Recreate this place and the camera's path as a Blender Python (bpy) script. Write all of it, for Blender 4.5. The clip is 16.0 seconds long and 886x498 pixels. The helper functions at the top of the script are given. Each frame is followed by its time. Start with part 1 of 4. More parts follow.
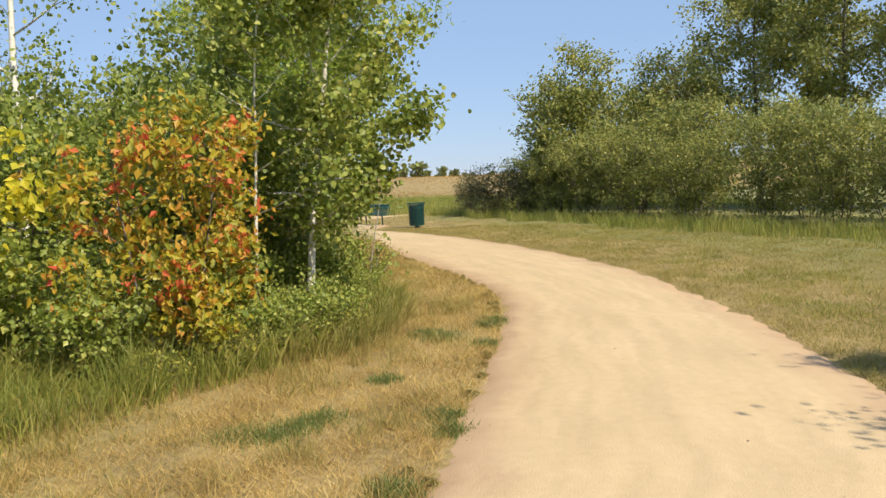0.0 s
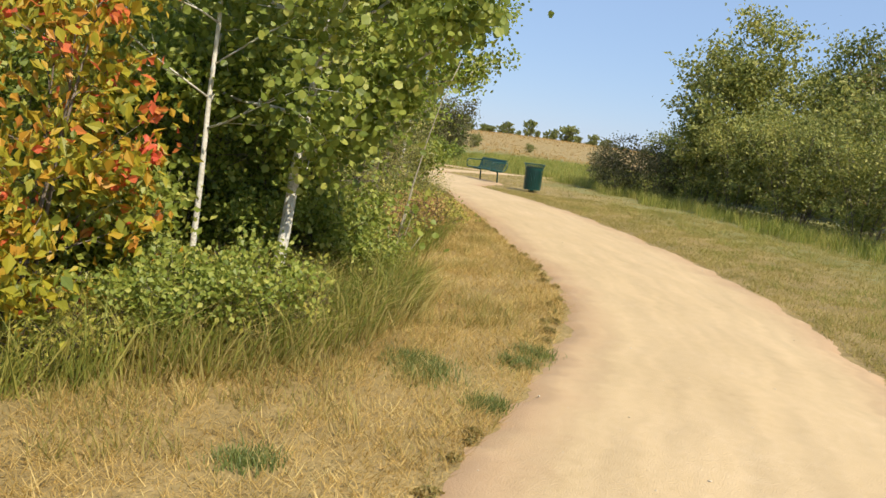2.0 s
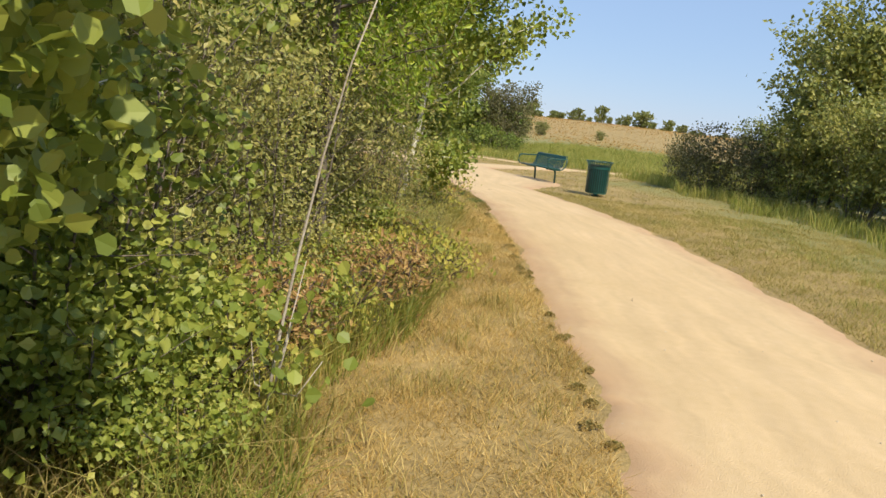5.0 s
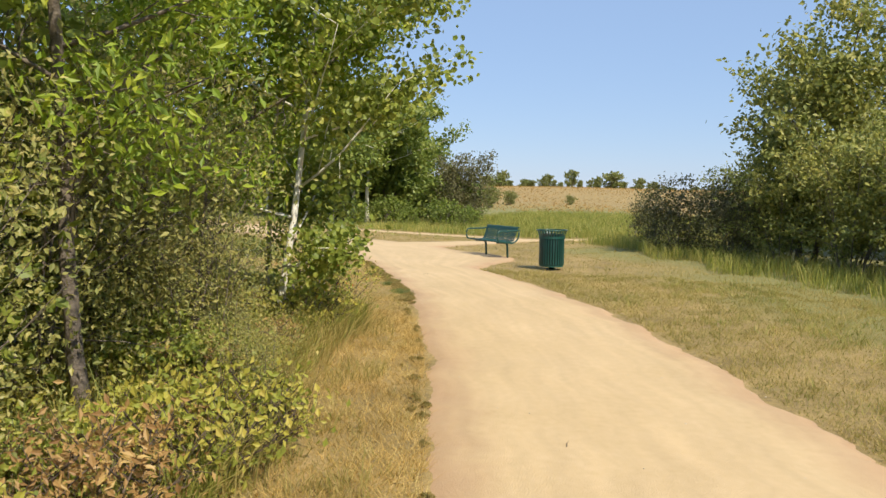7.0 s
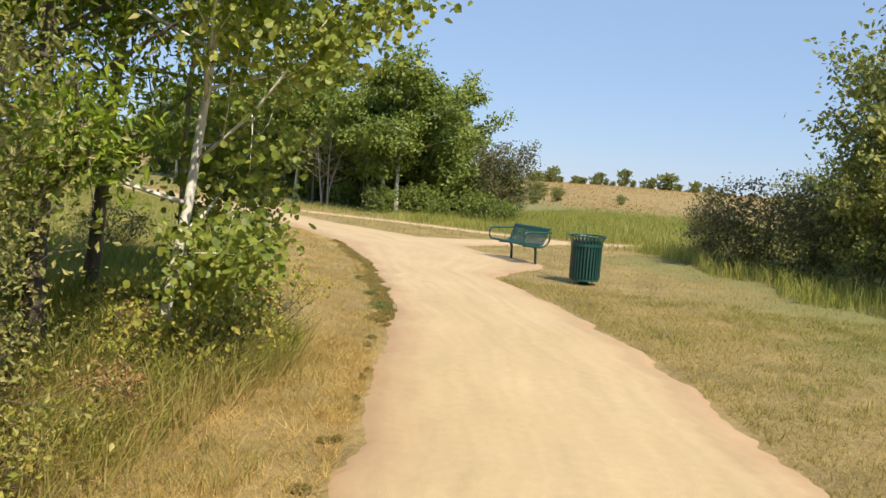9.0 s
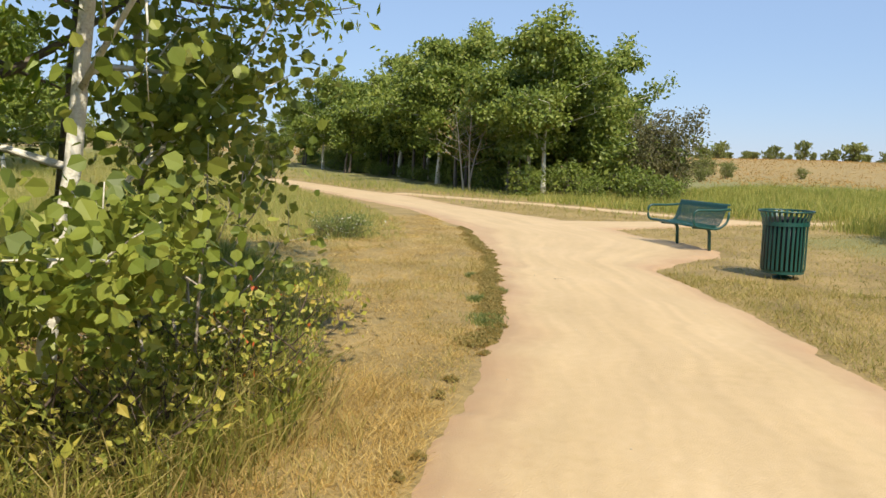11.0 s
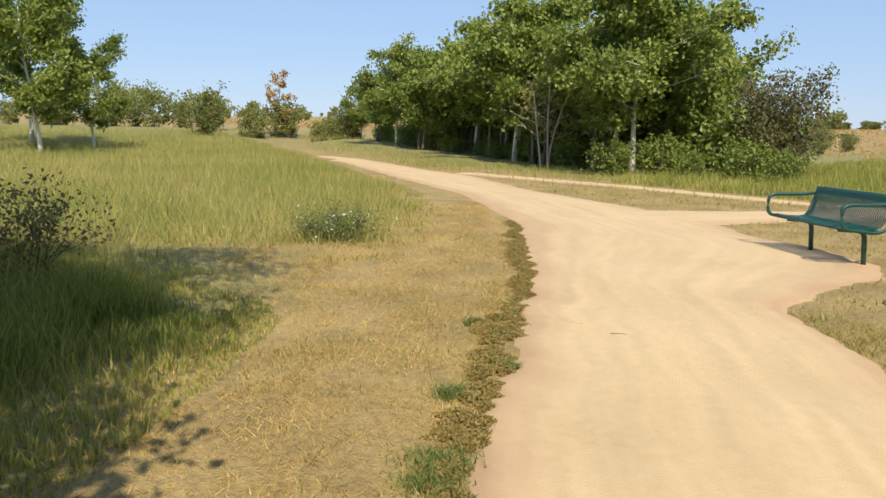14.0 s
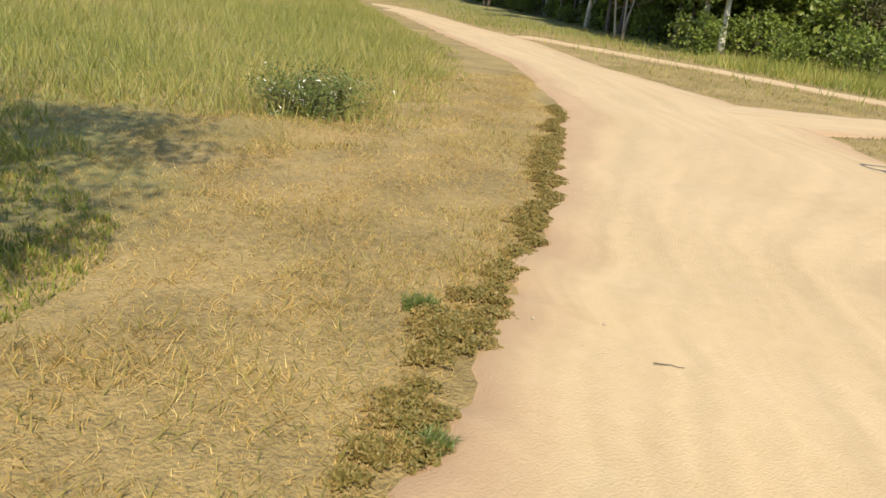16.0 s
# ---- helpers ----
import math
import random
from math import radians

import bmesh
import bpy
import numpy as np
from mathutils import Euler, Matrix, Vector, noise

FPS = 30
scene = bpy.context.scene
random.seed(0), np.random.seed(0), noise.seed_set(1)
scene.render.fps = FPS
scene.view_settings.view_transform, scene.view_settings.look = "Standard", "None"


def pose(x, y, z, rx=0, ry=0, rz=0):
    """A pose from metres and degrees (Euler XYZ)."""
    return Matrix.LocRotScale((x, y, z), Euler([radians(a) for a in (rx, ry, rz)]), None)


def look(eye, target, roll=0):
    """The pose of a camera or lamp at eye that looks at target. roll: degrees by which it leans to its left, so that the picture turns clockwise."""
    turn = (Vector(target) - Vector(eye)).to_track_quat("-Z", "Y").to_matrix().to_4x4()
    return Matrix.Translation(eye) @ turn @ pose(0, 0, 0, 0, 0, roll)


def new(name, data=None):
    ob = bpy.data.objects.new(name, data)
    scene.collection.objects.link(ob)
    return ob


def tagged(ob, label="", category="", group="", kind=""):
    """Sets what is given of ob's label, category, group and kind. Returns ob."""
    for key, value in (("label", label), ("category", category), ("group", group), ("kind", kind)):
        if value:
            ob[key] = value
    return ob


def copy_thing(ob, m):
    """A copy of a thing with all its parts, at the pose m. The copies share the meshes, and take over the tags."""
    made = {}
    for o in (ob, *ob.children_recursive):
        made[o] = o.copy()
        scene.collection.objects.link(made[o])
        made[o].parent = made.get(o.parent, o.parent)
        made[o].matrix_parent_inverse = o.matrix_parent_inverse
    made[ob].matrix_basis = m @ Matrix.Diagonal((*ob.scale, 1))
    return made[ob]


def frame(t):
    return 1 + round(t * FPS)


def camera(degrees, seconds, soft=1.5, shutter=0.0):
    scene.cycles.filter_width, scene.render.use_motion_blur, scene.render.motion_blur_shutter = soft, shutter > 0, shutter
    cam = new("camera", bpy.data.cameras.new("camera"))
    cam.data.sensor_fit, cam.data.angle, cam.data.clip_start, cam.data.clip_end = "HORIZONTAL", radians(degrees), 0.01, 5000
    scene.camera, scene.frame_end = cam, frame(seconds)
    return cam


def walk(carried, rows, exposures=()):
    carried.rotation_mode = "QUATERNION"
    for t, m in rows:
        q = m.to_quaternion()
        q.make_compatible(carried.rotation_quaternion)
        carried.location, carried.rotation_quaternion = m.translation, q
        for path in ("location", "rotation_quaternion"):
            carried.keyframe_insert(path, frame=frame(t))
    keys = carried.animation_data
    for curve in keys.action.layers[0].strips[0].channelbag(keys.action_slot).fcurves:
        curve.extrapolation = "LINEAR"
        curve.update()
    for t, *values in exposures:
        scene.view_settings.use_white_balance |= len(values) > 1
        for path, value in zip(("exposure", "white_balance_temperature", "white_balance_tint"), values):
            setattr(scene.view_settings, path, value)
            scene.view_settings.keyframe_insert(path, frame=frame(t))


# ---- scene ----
cam = camera(58.9, 16.0)
PATH = [
    (0, (2.967, -2.978, 1.702), (2.683, -1.007, 1.524), -2.7),
    (0.5, (3.146, -2.121, 1.69), (2.914, -0.142, 1.519), 1.1),
    (1, (3.248, -1.168, 1.678), (2.973, 0.812, 1.603), 5.7),
    (1.5, (3.228, -0.289, 1.611), (2.825, 1.652, 1.342), 9.1),
    (2, (3.25, 0.503, 1.585), (2.641, 2.384, 1.288), 6.8),
    (2.5, (3.238, 1.262, 1.585), (2.605, 3.132, 1.263), 4.4),
    (3, (3.345, 2.016, 1.597), (2.814, 3.925, 1.328), 1.4),
    (3.2, (3.367, 2.294, 1.584), (2.892, 4.222, 1.348), 0.6),
    (5.3, (2.391, 5.391, 1.803), (1.604, 7.195, 1.449), 6.3),
    (5.5, (2.389, 5.674, 1.826), (1.634, 7.5, 1.521), 5.2),
    (6, (2.398, 6.416, 1.817), (1.615, 8.252, 1.685), 2.9),
    (6.5, (2.394, 7.141, 1.794), (1.631, 8.984, 1.66), 1.2),
    (7, (2.368, 7.87, 1.758), (1.615, 9.716, 1.605), 0.8),
    (7.5, (2.314, 8.593, 1.789), (1.786, 10.511, 1.582), 0.4),
    (8, (2.204, 9.353, 1.8), (1.535, 11.236, 1.722), -0.7),
    (8.5, (2.002, 10.193, 1.76), (1.309, 12.056, 1.538), -0.1),
    (8.7, (1.933, 10.511, 1.752), (1.168, 12.35, 1.563), 2.1),
    (10.8, (0.838, 13.722, 1.499), (-0.354, 15.319, 1.322), 1.4),
    (11, (0.684, 13.978, 1.475), (-0.518, 15.56, 1.243), 1.3),
    (11.5, (0.338, 14.632, 1.431), (-0.942, 16.125, 1.067), 3.8),
    (12, (-0.001, 15.27, 1.392), (-1.369, 16.652, 0.924), 4.8),
    (12.5, (-0.264, 15.842, 1.412), (-1.866, 16.976, 1.027), 3.3),
    (13, (-0.554, 16.413, 1.418), (-2.149, 17.54, 0.989), 3.3),
    (13.5, (-0.753, 17.02, 1.448), (-2.255, 18.305, 1.144), 0.8),
    (14, (-1.018, 17.577, 1.456), (-2.396, 18.996, 1.159), 0.6),
    (14.5, (-1.339, 18.176, 1.419), (-2.749, 19.543, 1.038), 4.7),
    (15, (-1.685, 18.764, 1.406), (-3.06, 20.133, 0.925), 3.7),
    (15.5, (-2.042, 19.339, 1.388), (-3.362, 20.732, 0.824), 5.6),
    (16, (-2.468, 19.848, 1.367), (-3.877, 21.114, 0.725), 5.4),
]
walk(cam, [(t, look(eye, target, roll)) for t, eye, target, roll in PATH])

# ---- world and sun ----
SUN_ELEV, SUN_X, SUN_Y = radians(46), 0.82, -0.57
world = bpy.data.worlds.new("world")
scene.world = world
world.use_nodes = True
wn = world.node_tree
sky = wn.nodes.new("ShaderNodeTexSky")
sky.sky_type, sky.sun_disc = "NISHITA", False
sky.sun_elevation, sky.sun_rotation = SUN_ELEV, math.atan2(SUN_X, SUN_Y)
sky.air_density, sky.dust_density, sky.ozone_density = 1.0, 0.1, 4.5
haze = wn.nodes.new("ShaderNodeGamma")
haze.inputs[1].default_value = 0.86
wn.links.new(sky.outputs[0], haze.inputs[0])
veil = wn.nodes.new("ShaderNodeMix")
veil.data_type = "RGBA"
veil.inputs[0].default_value = 0.62
veil.inputs[7].default_value = (2.35, 3.35, 5.3, 1)
wn.links.new(haze.outputs[0], veil.inputs[6])
wn.links.new(veil.outputs[2], wn.nodes["Background"].inputs[0])
wn.nodes["Background"].inputs[1].default_value = 0.128
sun = new("sun", bpy.data.lights.new("sun", "SUN"))
sun.data.energy, sun.data.angle, sun.data.color = 4.7, radians(0.5), (1.0, 0.90, 0.74)
c = math.cos(SUN_ELEV)
sun.matrix_world = look((SUN_X * c * 50, SUN_Y * c * 50, math.sin(SUN_ELEV) * 50), (0, 0, 0))
scene.view_settings.exposure = 0.38


# ---- materials ----
def material(name, colours, scale=3.0, rough=0.8, bump=0.3, bump_scale=60.0, metal=0.0, island=False, translucent=0.0, obj=False):
    """A node material: colours blended by two scales of noise, or by each leaf's own random number."""
    m = bpy.data.materials.new(name)
    m.use_nodes = True
    n, l = m.node_tree.nodes, m.node_tree.links
    b = n["Principled BSDF"]
    b.inputs["Roughness"].default_value, b.inputs["Metallic"].default_value = rough, metal
    ramp = n.new("ShaderNodeValToRGB")
    el = ramp.color_ramp.elements
    while len(el) < len(colours):
        el.new(0.5)
    for k, col in enumerate(colours):
        el[k].position = k / max(1, len(colours) - 1) * (1.0 if island else 0.5) + (0 if island else 0.25)
        el[k].color = (*col, 1)
    co = n.new("ShaderNodeTexCoord")
    if island:
        geo, big = n.new("ShaderNodeNewGeometry"), n.new("ShaderNodeTexNoise")
        big.inputs["Scale"].default_value = scale
        l.new(co.outputs["Object"], big.inputs["Vector"])
        mix = n.new("ShaderNodeMath")
        mix.operation, mix.inputs[1].default_value = "MULTIPLY_ADD", 0.62
        sub = n.new("ShaderNodeMath")
        sub.operation, sub.inputs[1].default_value, sub.inputs[2].default_value = "MULTIPLY_ADD", 0.9, -0.26
        l.new(big.outputs["Fac"], sub.inputs[0])
        l.new(geo.outputs["Random Per Island"], mix.inputs[0])
        l.new(sub.outputs[0], mix.inputs[2])
        l.new(mix.outputs[0], ramp.inputs[0])
    else:
        a, f, mix = n.new("ShaderNodeTexNoise"), n.new("ShaderNodeTexNoise"), n.new("ShaderNodeMix")
        a.inputs["Scale"].default_value, f.inputs["Scale"].default_value = scale, scale * 14
        a.inputs["Detail"].default_value = 6
        mix.inputs[0].default_value = 0.45
        for x in (a, f):
            l.new(co.outputs["Object"], x.inputs["Vector"])
        l.new(a.outputs["Fac"], mix.inputs[2])
        l.new(f.outputs["Fac"], mix.inputs[3])
        l.new(mix.outputs[0], ramp.inputs[0])
        if bump:
            g, bm_ = n.new("ShaderNodeTexNoise"), n.new("ShaderNodeBump")
            g.inputs["Scale"].default_value, g.inputs["Detail"].default_value = bump_scale, 4
            bm_.inputs["Strength"].default_value, bm_.inputs["Distance"].default_value = bump, 0.02
            l.new(co.outputs["Object"], g.inputs["Vector"])
            l.new(g.outputs["Fac"], bm_.inputs["Height"])
            l.new(bm_.outputs[0], b.inputs["Normal"])
    l.new(ramp.outputs[0], b.inputs["Base Color"])
    if translucent:
        tr, add = n.new("ShaderNodeBsdfTranslucent"), n.new("ShaderNodeMixShader")
        l.new(ramp.outputs[0], tr.inputs[0])
        add.inputs[0].default_value = translucent
        l.new(b.outputs[0], add.inputs[1])
        l.new(tr.outputs[0], add.inputs[2])
        l.new(add.outputs[0], n["Material Output"].inputs[0])
    return m


def foliage(name, *cols, scale=0.9, rough=0.5, gain=(2.25, 1.85, 1.3)):
    cols = [tuple(min(0.8, v * g) for v, g in zip(col, gain)) for col in cols]
    return material(name, cols, scale=scale, rough=rough, island=True, translucent=0.42)


M_ASPEN = foliage("aspen_leaf", (0.035, 0.065, 0.014), (0.085, 0.135, 0.03), (0.14, 0.195, 0.05), (0.28, 0.32, 0.12), gain=(2.4, 1.92, 1.3))
M_ASH = foliage("ash_leaf", (0.05, 0.10, 0.012), (0.10, 0.18, 0.022), (0.16, 0.25, 0.03), (0.27, 0.33, 0.05), gain=(2.15, 1.72, 1.3))
M_WILLOW = foliage("willow_leaf", (0.05, 0.065, 0.022), (0.09, 0.11, 0.038), (0.14, 0.15, 0.055), (0.22, 0.21, 0.09), gain=(3.0, 2.6, 2.1))
M_RIGHT = foliage("hedge_leaf", (0.045, 0.065, 0.020), (0.09, 0.115, 0.034), (0.15, 0.165, 0.05), (0.24, 0.235, 0.085), gain=(2.45, 2.2, 1.7))
M_AUTUMN = foliage("autumn_leaf", (0.10, 0.14, 0.02), (0.20, 0.21, 0.03), (0.36, 0.31, 0.03), (0.42, 0.24, 0.03), (0.50, 0.12, 0.05), scale=1.6, gain=(1.35, 1.35, 1.1))
M_RED = foliage("red_leaf", (0.45, 0.22, 0.04), (0.52, 0.13, 0.05), (0.55, 0.08, 0.06), scale=1.6, gain=(1.35, 1.3, 1.1))
M_YELLOW = foliage("yellow_leaf", (0.22, 0.26, 0.03), (0.45, 0.40, 0.03), (0.60, 0.48, 0.05), scale=1.6, gain=(1.35, 1.35, 1.1))
M_WEED = foliage("weed_leaf", (0.10, 0.13, 0.03), (0.22, 0.25, 0.045), (0.36, 0.33, 0.07), (0.40, 0.27, 0.10), scale=1.2, gain=(1.5, 1.45, 1.25))
M_RUST = foliage("rust_leaf", (0.14, 0.075, 0.04), (0.28, 0.18, 0.085), (0.40, 0.30, 0.14), scale=1.2, gain=(1.7, 1.65, 1.3))
M_FOREST = foliage("forest_leaf", (0.045, 0.075, 0.013), (0.08, 0.12, 0.02), (0.13, 0.17, 0.03), (0.19, 0.21, 0.05), scale=0.35, gain=(1.95, 1.8, 1.7))
M_FAR = foliage("far_leaf", (0.06, 0.09, 0.03), (0.09, 0.12, 0.04), (0.13, 0.15, 0.06), scale=0.1)
M_DARKBUSH = foliage("dark_bush_leaf", (0.045, 0.05, 0.022), (0.08, 0.08, 0.035), (0.12, 0.11, 0.05), scale=0.8, gain=(1.9, 1.8, 1.5))
M_TUFT = foliage("green_tuft", (0.05, 0.10, 0.035), (0.08, 0.13, 0.045), (0.13, 0.17, 0.06), gain=(2.3, 1.75, 1.3))
M_CREEP = foliage("creeping_leaf", (0.10, 0.12, 0.04), (0.19, 0.17, 0.06), (0.32, 0.25, 0.11), scale=3.0, gain=(1.75, 1.5, 1.25))
M_DRY = foliage("dry_grass", (0.16, 0.12, 0.045), (0.35, 0.265, 0.09), (0.50, 0.385, 0.155), (0.70, 0.57, 0.30), scale=1.4, rough=0.7, gain=(1.3, 1.18, 1.0))
M_VERGE = foliage("verge_grass", (0.15, 0.16, 0.035), (0.24, 0.23, 0.06), (0.34, 0.29, 0.10), (0.46, 0.37, 0.16), scale=0.7, rough=0.7, gain=(1.35, 1.25, 1.2))
M_TALL = foliage("tall_grass", (0.08, 0.12, 0.022), (0.15, 0.20, 0.035), (0.26, 0.28, 0.06), (0.40, 0.35, 0.12), scale=0.7, rough=0.6, gain=(1.5, 1.32, 1.3))
M_MEADOW = foliage("meadow_grass", (0.13, 0.18, 0.025), (0.21, 0.26, 0.04), (0.30, 0.31, 0.06), (0.42, 0.37, 0.12), scale=0.25, rough=0.6, gain=(1.4, 1.2, 1.7))
M_STRAW = foliage("prairie_grass", (0.24, 0.20, 0.08), (0.36, 0.25, 0.10), (0.44, 0.31, 0.15), scale=0.06, rough=0.7, gain=(1.3, 1.1, 0.75))
M_PETAL = material("white_petal", [(0.7, 0.7, 0.62), (0.85, 0.85, 0.78)], 20)
M_BARK_W = material("aspen_bark", [(0.09, 0.075, 0.055), (0.62, 0.58, 0.48), (0.74, 0.71, 0.62), (0.82, 0.80, 0.72)], 6, 0.75, 0.5, 40)
M_BARK = material("grey_bark", [(0.07, 0.055, 0.04), (0.16, 0.13, 0.10), (0.25, 0.21, 0.16)], 6, 0.9, 0.7, 40)
M_DEAD = material("dead_wood", [(0.30, 0.25, 0.19), (0.42, 0.37, 0.30), (0.5, 0.46, 0.38)], 5, 0.85, 0.4, 40)
M_SAND = material("limestone_path", [(0.485, 0.35, 0.18), (0.535, 0.39, 0.21), (0.56, 0.412, 0.228), (0.595, 0.445, 0.257)], 0.9, 0.95, 0.35, 90)
M_GREEN = material("green_enamel", [(0.006, 0.045, 0.038), (0.009, 0.06, 0.05), (0.013, 0.075, 0.062)], 4, 0.38, 0.05, 200)
M_LINER = material("black_liner", [(0.008, 0.009, 0.009), (0.016, 0.018, 0.018)], 5, 0.6, 0.1)
M_STONE = material("pebble", [(0.30, 0.24, 0.16), (0.5, 0.42, 0.3), (0.62, 0.55, 0.42)], 10, 0.9)
M_TWIG = material("twig_brown", [(0.06, 0.045, 0.03), (0.14, 0.10, 0.07)], 10, 0.9)



def path_wear(m):
    """Faint wheel streaks along the path and reddish loose soil near its edges."""
    n, l = m.node_tree.nodes, m.node_tree.links
    b = n["Principled BSDF"]
    base = b.inputs["Base Color"].links[0].from_socket
    at, co, no, ra, mx = (n.new("ShaderNode" + k) for k in ("Attribute", "TexCoord", "TexNoise", "ValToRGB", "Mix"))
    at.attribute_name = "across"
    ping, addn = n.new("ShaderNodeMath"), n.new("ShaderNodeMath")
    ping.operation, ping.inputs[1].default_value = "PINGPONG", 0.5
    addn.operation, addn.inputs[1].default_value = "MULTIPLY_ADD", 0.16
    no.inputs["Scale"].default_value, no.inputs["Detail"].default_value = 1.7, 8
    l.new(co.outputs["Object"], no.inputs["Vector"])
    l.new(at.outputs["Fac"], ping.inputs[0])
    l.new(no.outputs["Fac"], addn.inputs[0])
    l.new(ping.outputs[0], addn.inputs[2])
    ra.color_ramp.elements[0].position, ra.color_ramp.elements[1].position = 0.09, 0.27
    ra.color_ramp.elements[0].color, ra.color_ramp.elements[1].color = (0.75, 0.75, 0.75, 1), (0, 0, 0, 1)
    l.new(addn.outputs[0], ra.inputs[0])
    mx.data_type = "RGBA"
    mx.inputs[7].default_value = (0.42, 0.26, 0.145, 1)
    l.new(ra.outputs[0], mx.inputs[0])
    l.new(base, mx.inputs[6])
    st, sr, mul = n.new("ShaderNodeTexNoise"), n.new("ShaderNodeMapRange"), n.new("ShaderNodeMix")
    comb, sep = n.new("ShaderNodeCombineXYZ"), n.new("ShaderNodeSeparateXYZ")
    l.new(co.outputs["Object"], sep.inputs[0])
    l.new(at.outputs["Fac"], comb.inputs[0])
    sc = n.new("ShaderNodeMath")
    sc.operation, sc.inputs[1].default_value = "MULTIPLY", 0.035
    l.new(sep.outputs[1], sc.inputs[0])
    l.new(sc.outputs[0], comb.inputs[1])
    l.new(comb.outputs[0], st.inputs["Vector"])
    st.inputs["Scale"].default_value, st.inputs["Detail"].default_value = 16, 5
    sr.inputs[1].default_value, sr.inputs[2].default_value, sr.inputs[3].default_value, sr.inputs[4].default_value = 0.3, 0.7, 0.90, 1.07
    l.new(st.outputs["Fac"], sr.inputs[0])
    mul.data_type, mul.blend_type = "RGBA", "MULTIPLY"
    mul.inputs[0].default_value = 1.0
    l.new(mx.outputs[2], mul.inputs[6])
    l.new(sr.outputs[0], mul.inputs[7])
    l.new(mul.outputs[2], b.inputs["Base Color"])


path_wear(M_SAND)

# ---- plan ----
LEFT = [(-9, 2.1), (1.1, 2.2), (5, 2.35), (7, 2.25), (8.5, 2.05), (10.6, 1.3), (12, 0.6), (13.6, -0.1), (15.2, -0.8), (17.2, -1.8), (19.6, -3.0), (21.6, -4.3), (24, -6.0),
        (27.6, -9.1), (31.2, -13.6), (34.6, -19.8), (39.5, -28.2), (42.8, -35.5), (49.9, -54)]
RIGHT = [(-9, 5.4), (3.1, 5.35), (5.2, 5.25), (7.7, 4.9), (10.7, 4.3), (13.6, 3.25), (15, 2.6), (17.1, 1.6), (19.2, 0.5), (21.8, -1.3), (24.2, -3.4), (25.5, -3.5), (26.8, -3.3),
         (27.5, -3.55), (28.3, -4.6), (29.0, -5.8), (29.6, -6.3), (31.2, -8.7), (33.2, -12.9), (36.7, -18.0), (38.9, -22.9), (43.7, -31.9), (49.2, -47), (51, -54)]
HEDGE = [(-9, -2.6), (1, -1.0), (1.7, -0.8), (3.2, -0.1), (4.1, 0.5), (4.6, 0.8), (5.2, 0.95), (7, 0.9), (8, 0.4), (8.6, 0.0), (10.2, -0.1), (11, -0.35), (12.6, -0.9), (13.4, -1.4),
         (15, -2.0), (16.5, -2.35), (17.2, -2.75), (17.9, -3.4), (18.6, -4.2), (19.7, -5.0), (20.9, -6.1), (22.2, -8.5)]
SIDE = [((-8.8, 29.2), 1.7), ((-7.0, 31.4), 0.95), ((-5.5, 33.8), 0.5), ((-3.0, 36.6), 0.4), ((2.0, 40.0), 0.4)]
UPPER = [((-20, 38.2), 0.5), ((-12.6, 36.7), 0.42), ((-8.0, 35.3), 0.4), ((-4.9, 34.6), 0.4)]


def along(table, y):
    t = np.array(table)
    return np.interp(y, t[:, 0], t[:, 1])


def strip_distance(line, x, y):
    best = np.full(np.shape(x), 1e9)
    for (a, wa), (b, wb) in zip(line, line[1:]):
        dx, dy = b[0] - a[0], b[1] - a[1]
        t = np.clip(((x - a[0]) * dx + (y - a[1]) * dy) / (dx * dx + dy * dy), 0, 1)
        best = np.minimum(best, np.hypot(x - a[0] - t * dx, y - a[1] - t * dy) - (wa + t * (wb - wa)))
    return best


def off_path(x, y):
    """Distance from bare ground: negative on the path."""
    x, y = np.asarray(x, float), np.asarray(y, float)
    slope = np.where(y < 22, 1.0, 0.7)
    d = np.maximum(along(LEFT, y) - x, x - along(RIGHT, y)) * slope
    return np.minimum(np.minimum(d, strip_distance(SIDE, x, y)), strip_distance(UPPER, x, y))


def wobble(x, y, s):
    return np.sin(x * 1.7 / s + 1.3 * np.sin(y * 0.9 / s)) * np.sin(y * 1.3 / s + 0.7 * np.sin(x * 2.1 / s + 2))


def ramp01(v, a, b):
    t = np.clip((v - a) / (b - a), 0, 1)
    return t * t * (3 - 2 * t)


def ground_z(x, y):
    x, y = np.asarray(x, float), np.asarray(y, float)
    d = off_path(x, y)
    z = -0.035 + 0.035 * ramp01(d, -0.1, 0.25) + ramp01(d, 0.2, 2) * (0.03 * wobble(x, y, 0.8) + 0.02 * wobble(x, y, 0.3))
    west = ramp01(-x - 0.35 * (y - 22), 9, 60)
    z = z + west * 1.6 * ramp01(d, 0, 5)
    far = ramp01(np.hypot(x, y - 15), 75, 190)
    z = z + far * (2.6 + 1.0 * wobble(x, y, 40)) - 0.5 * ramp01(x + 0.4 * y, 18, 34) * (1 - far) * ramp01(y, 26, 40)
    return z


rng = np.random.default_rng(7)


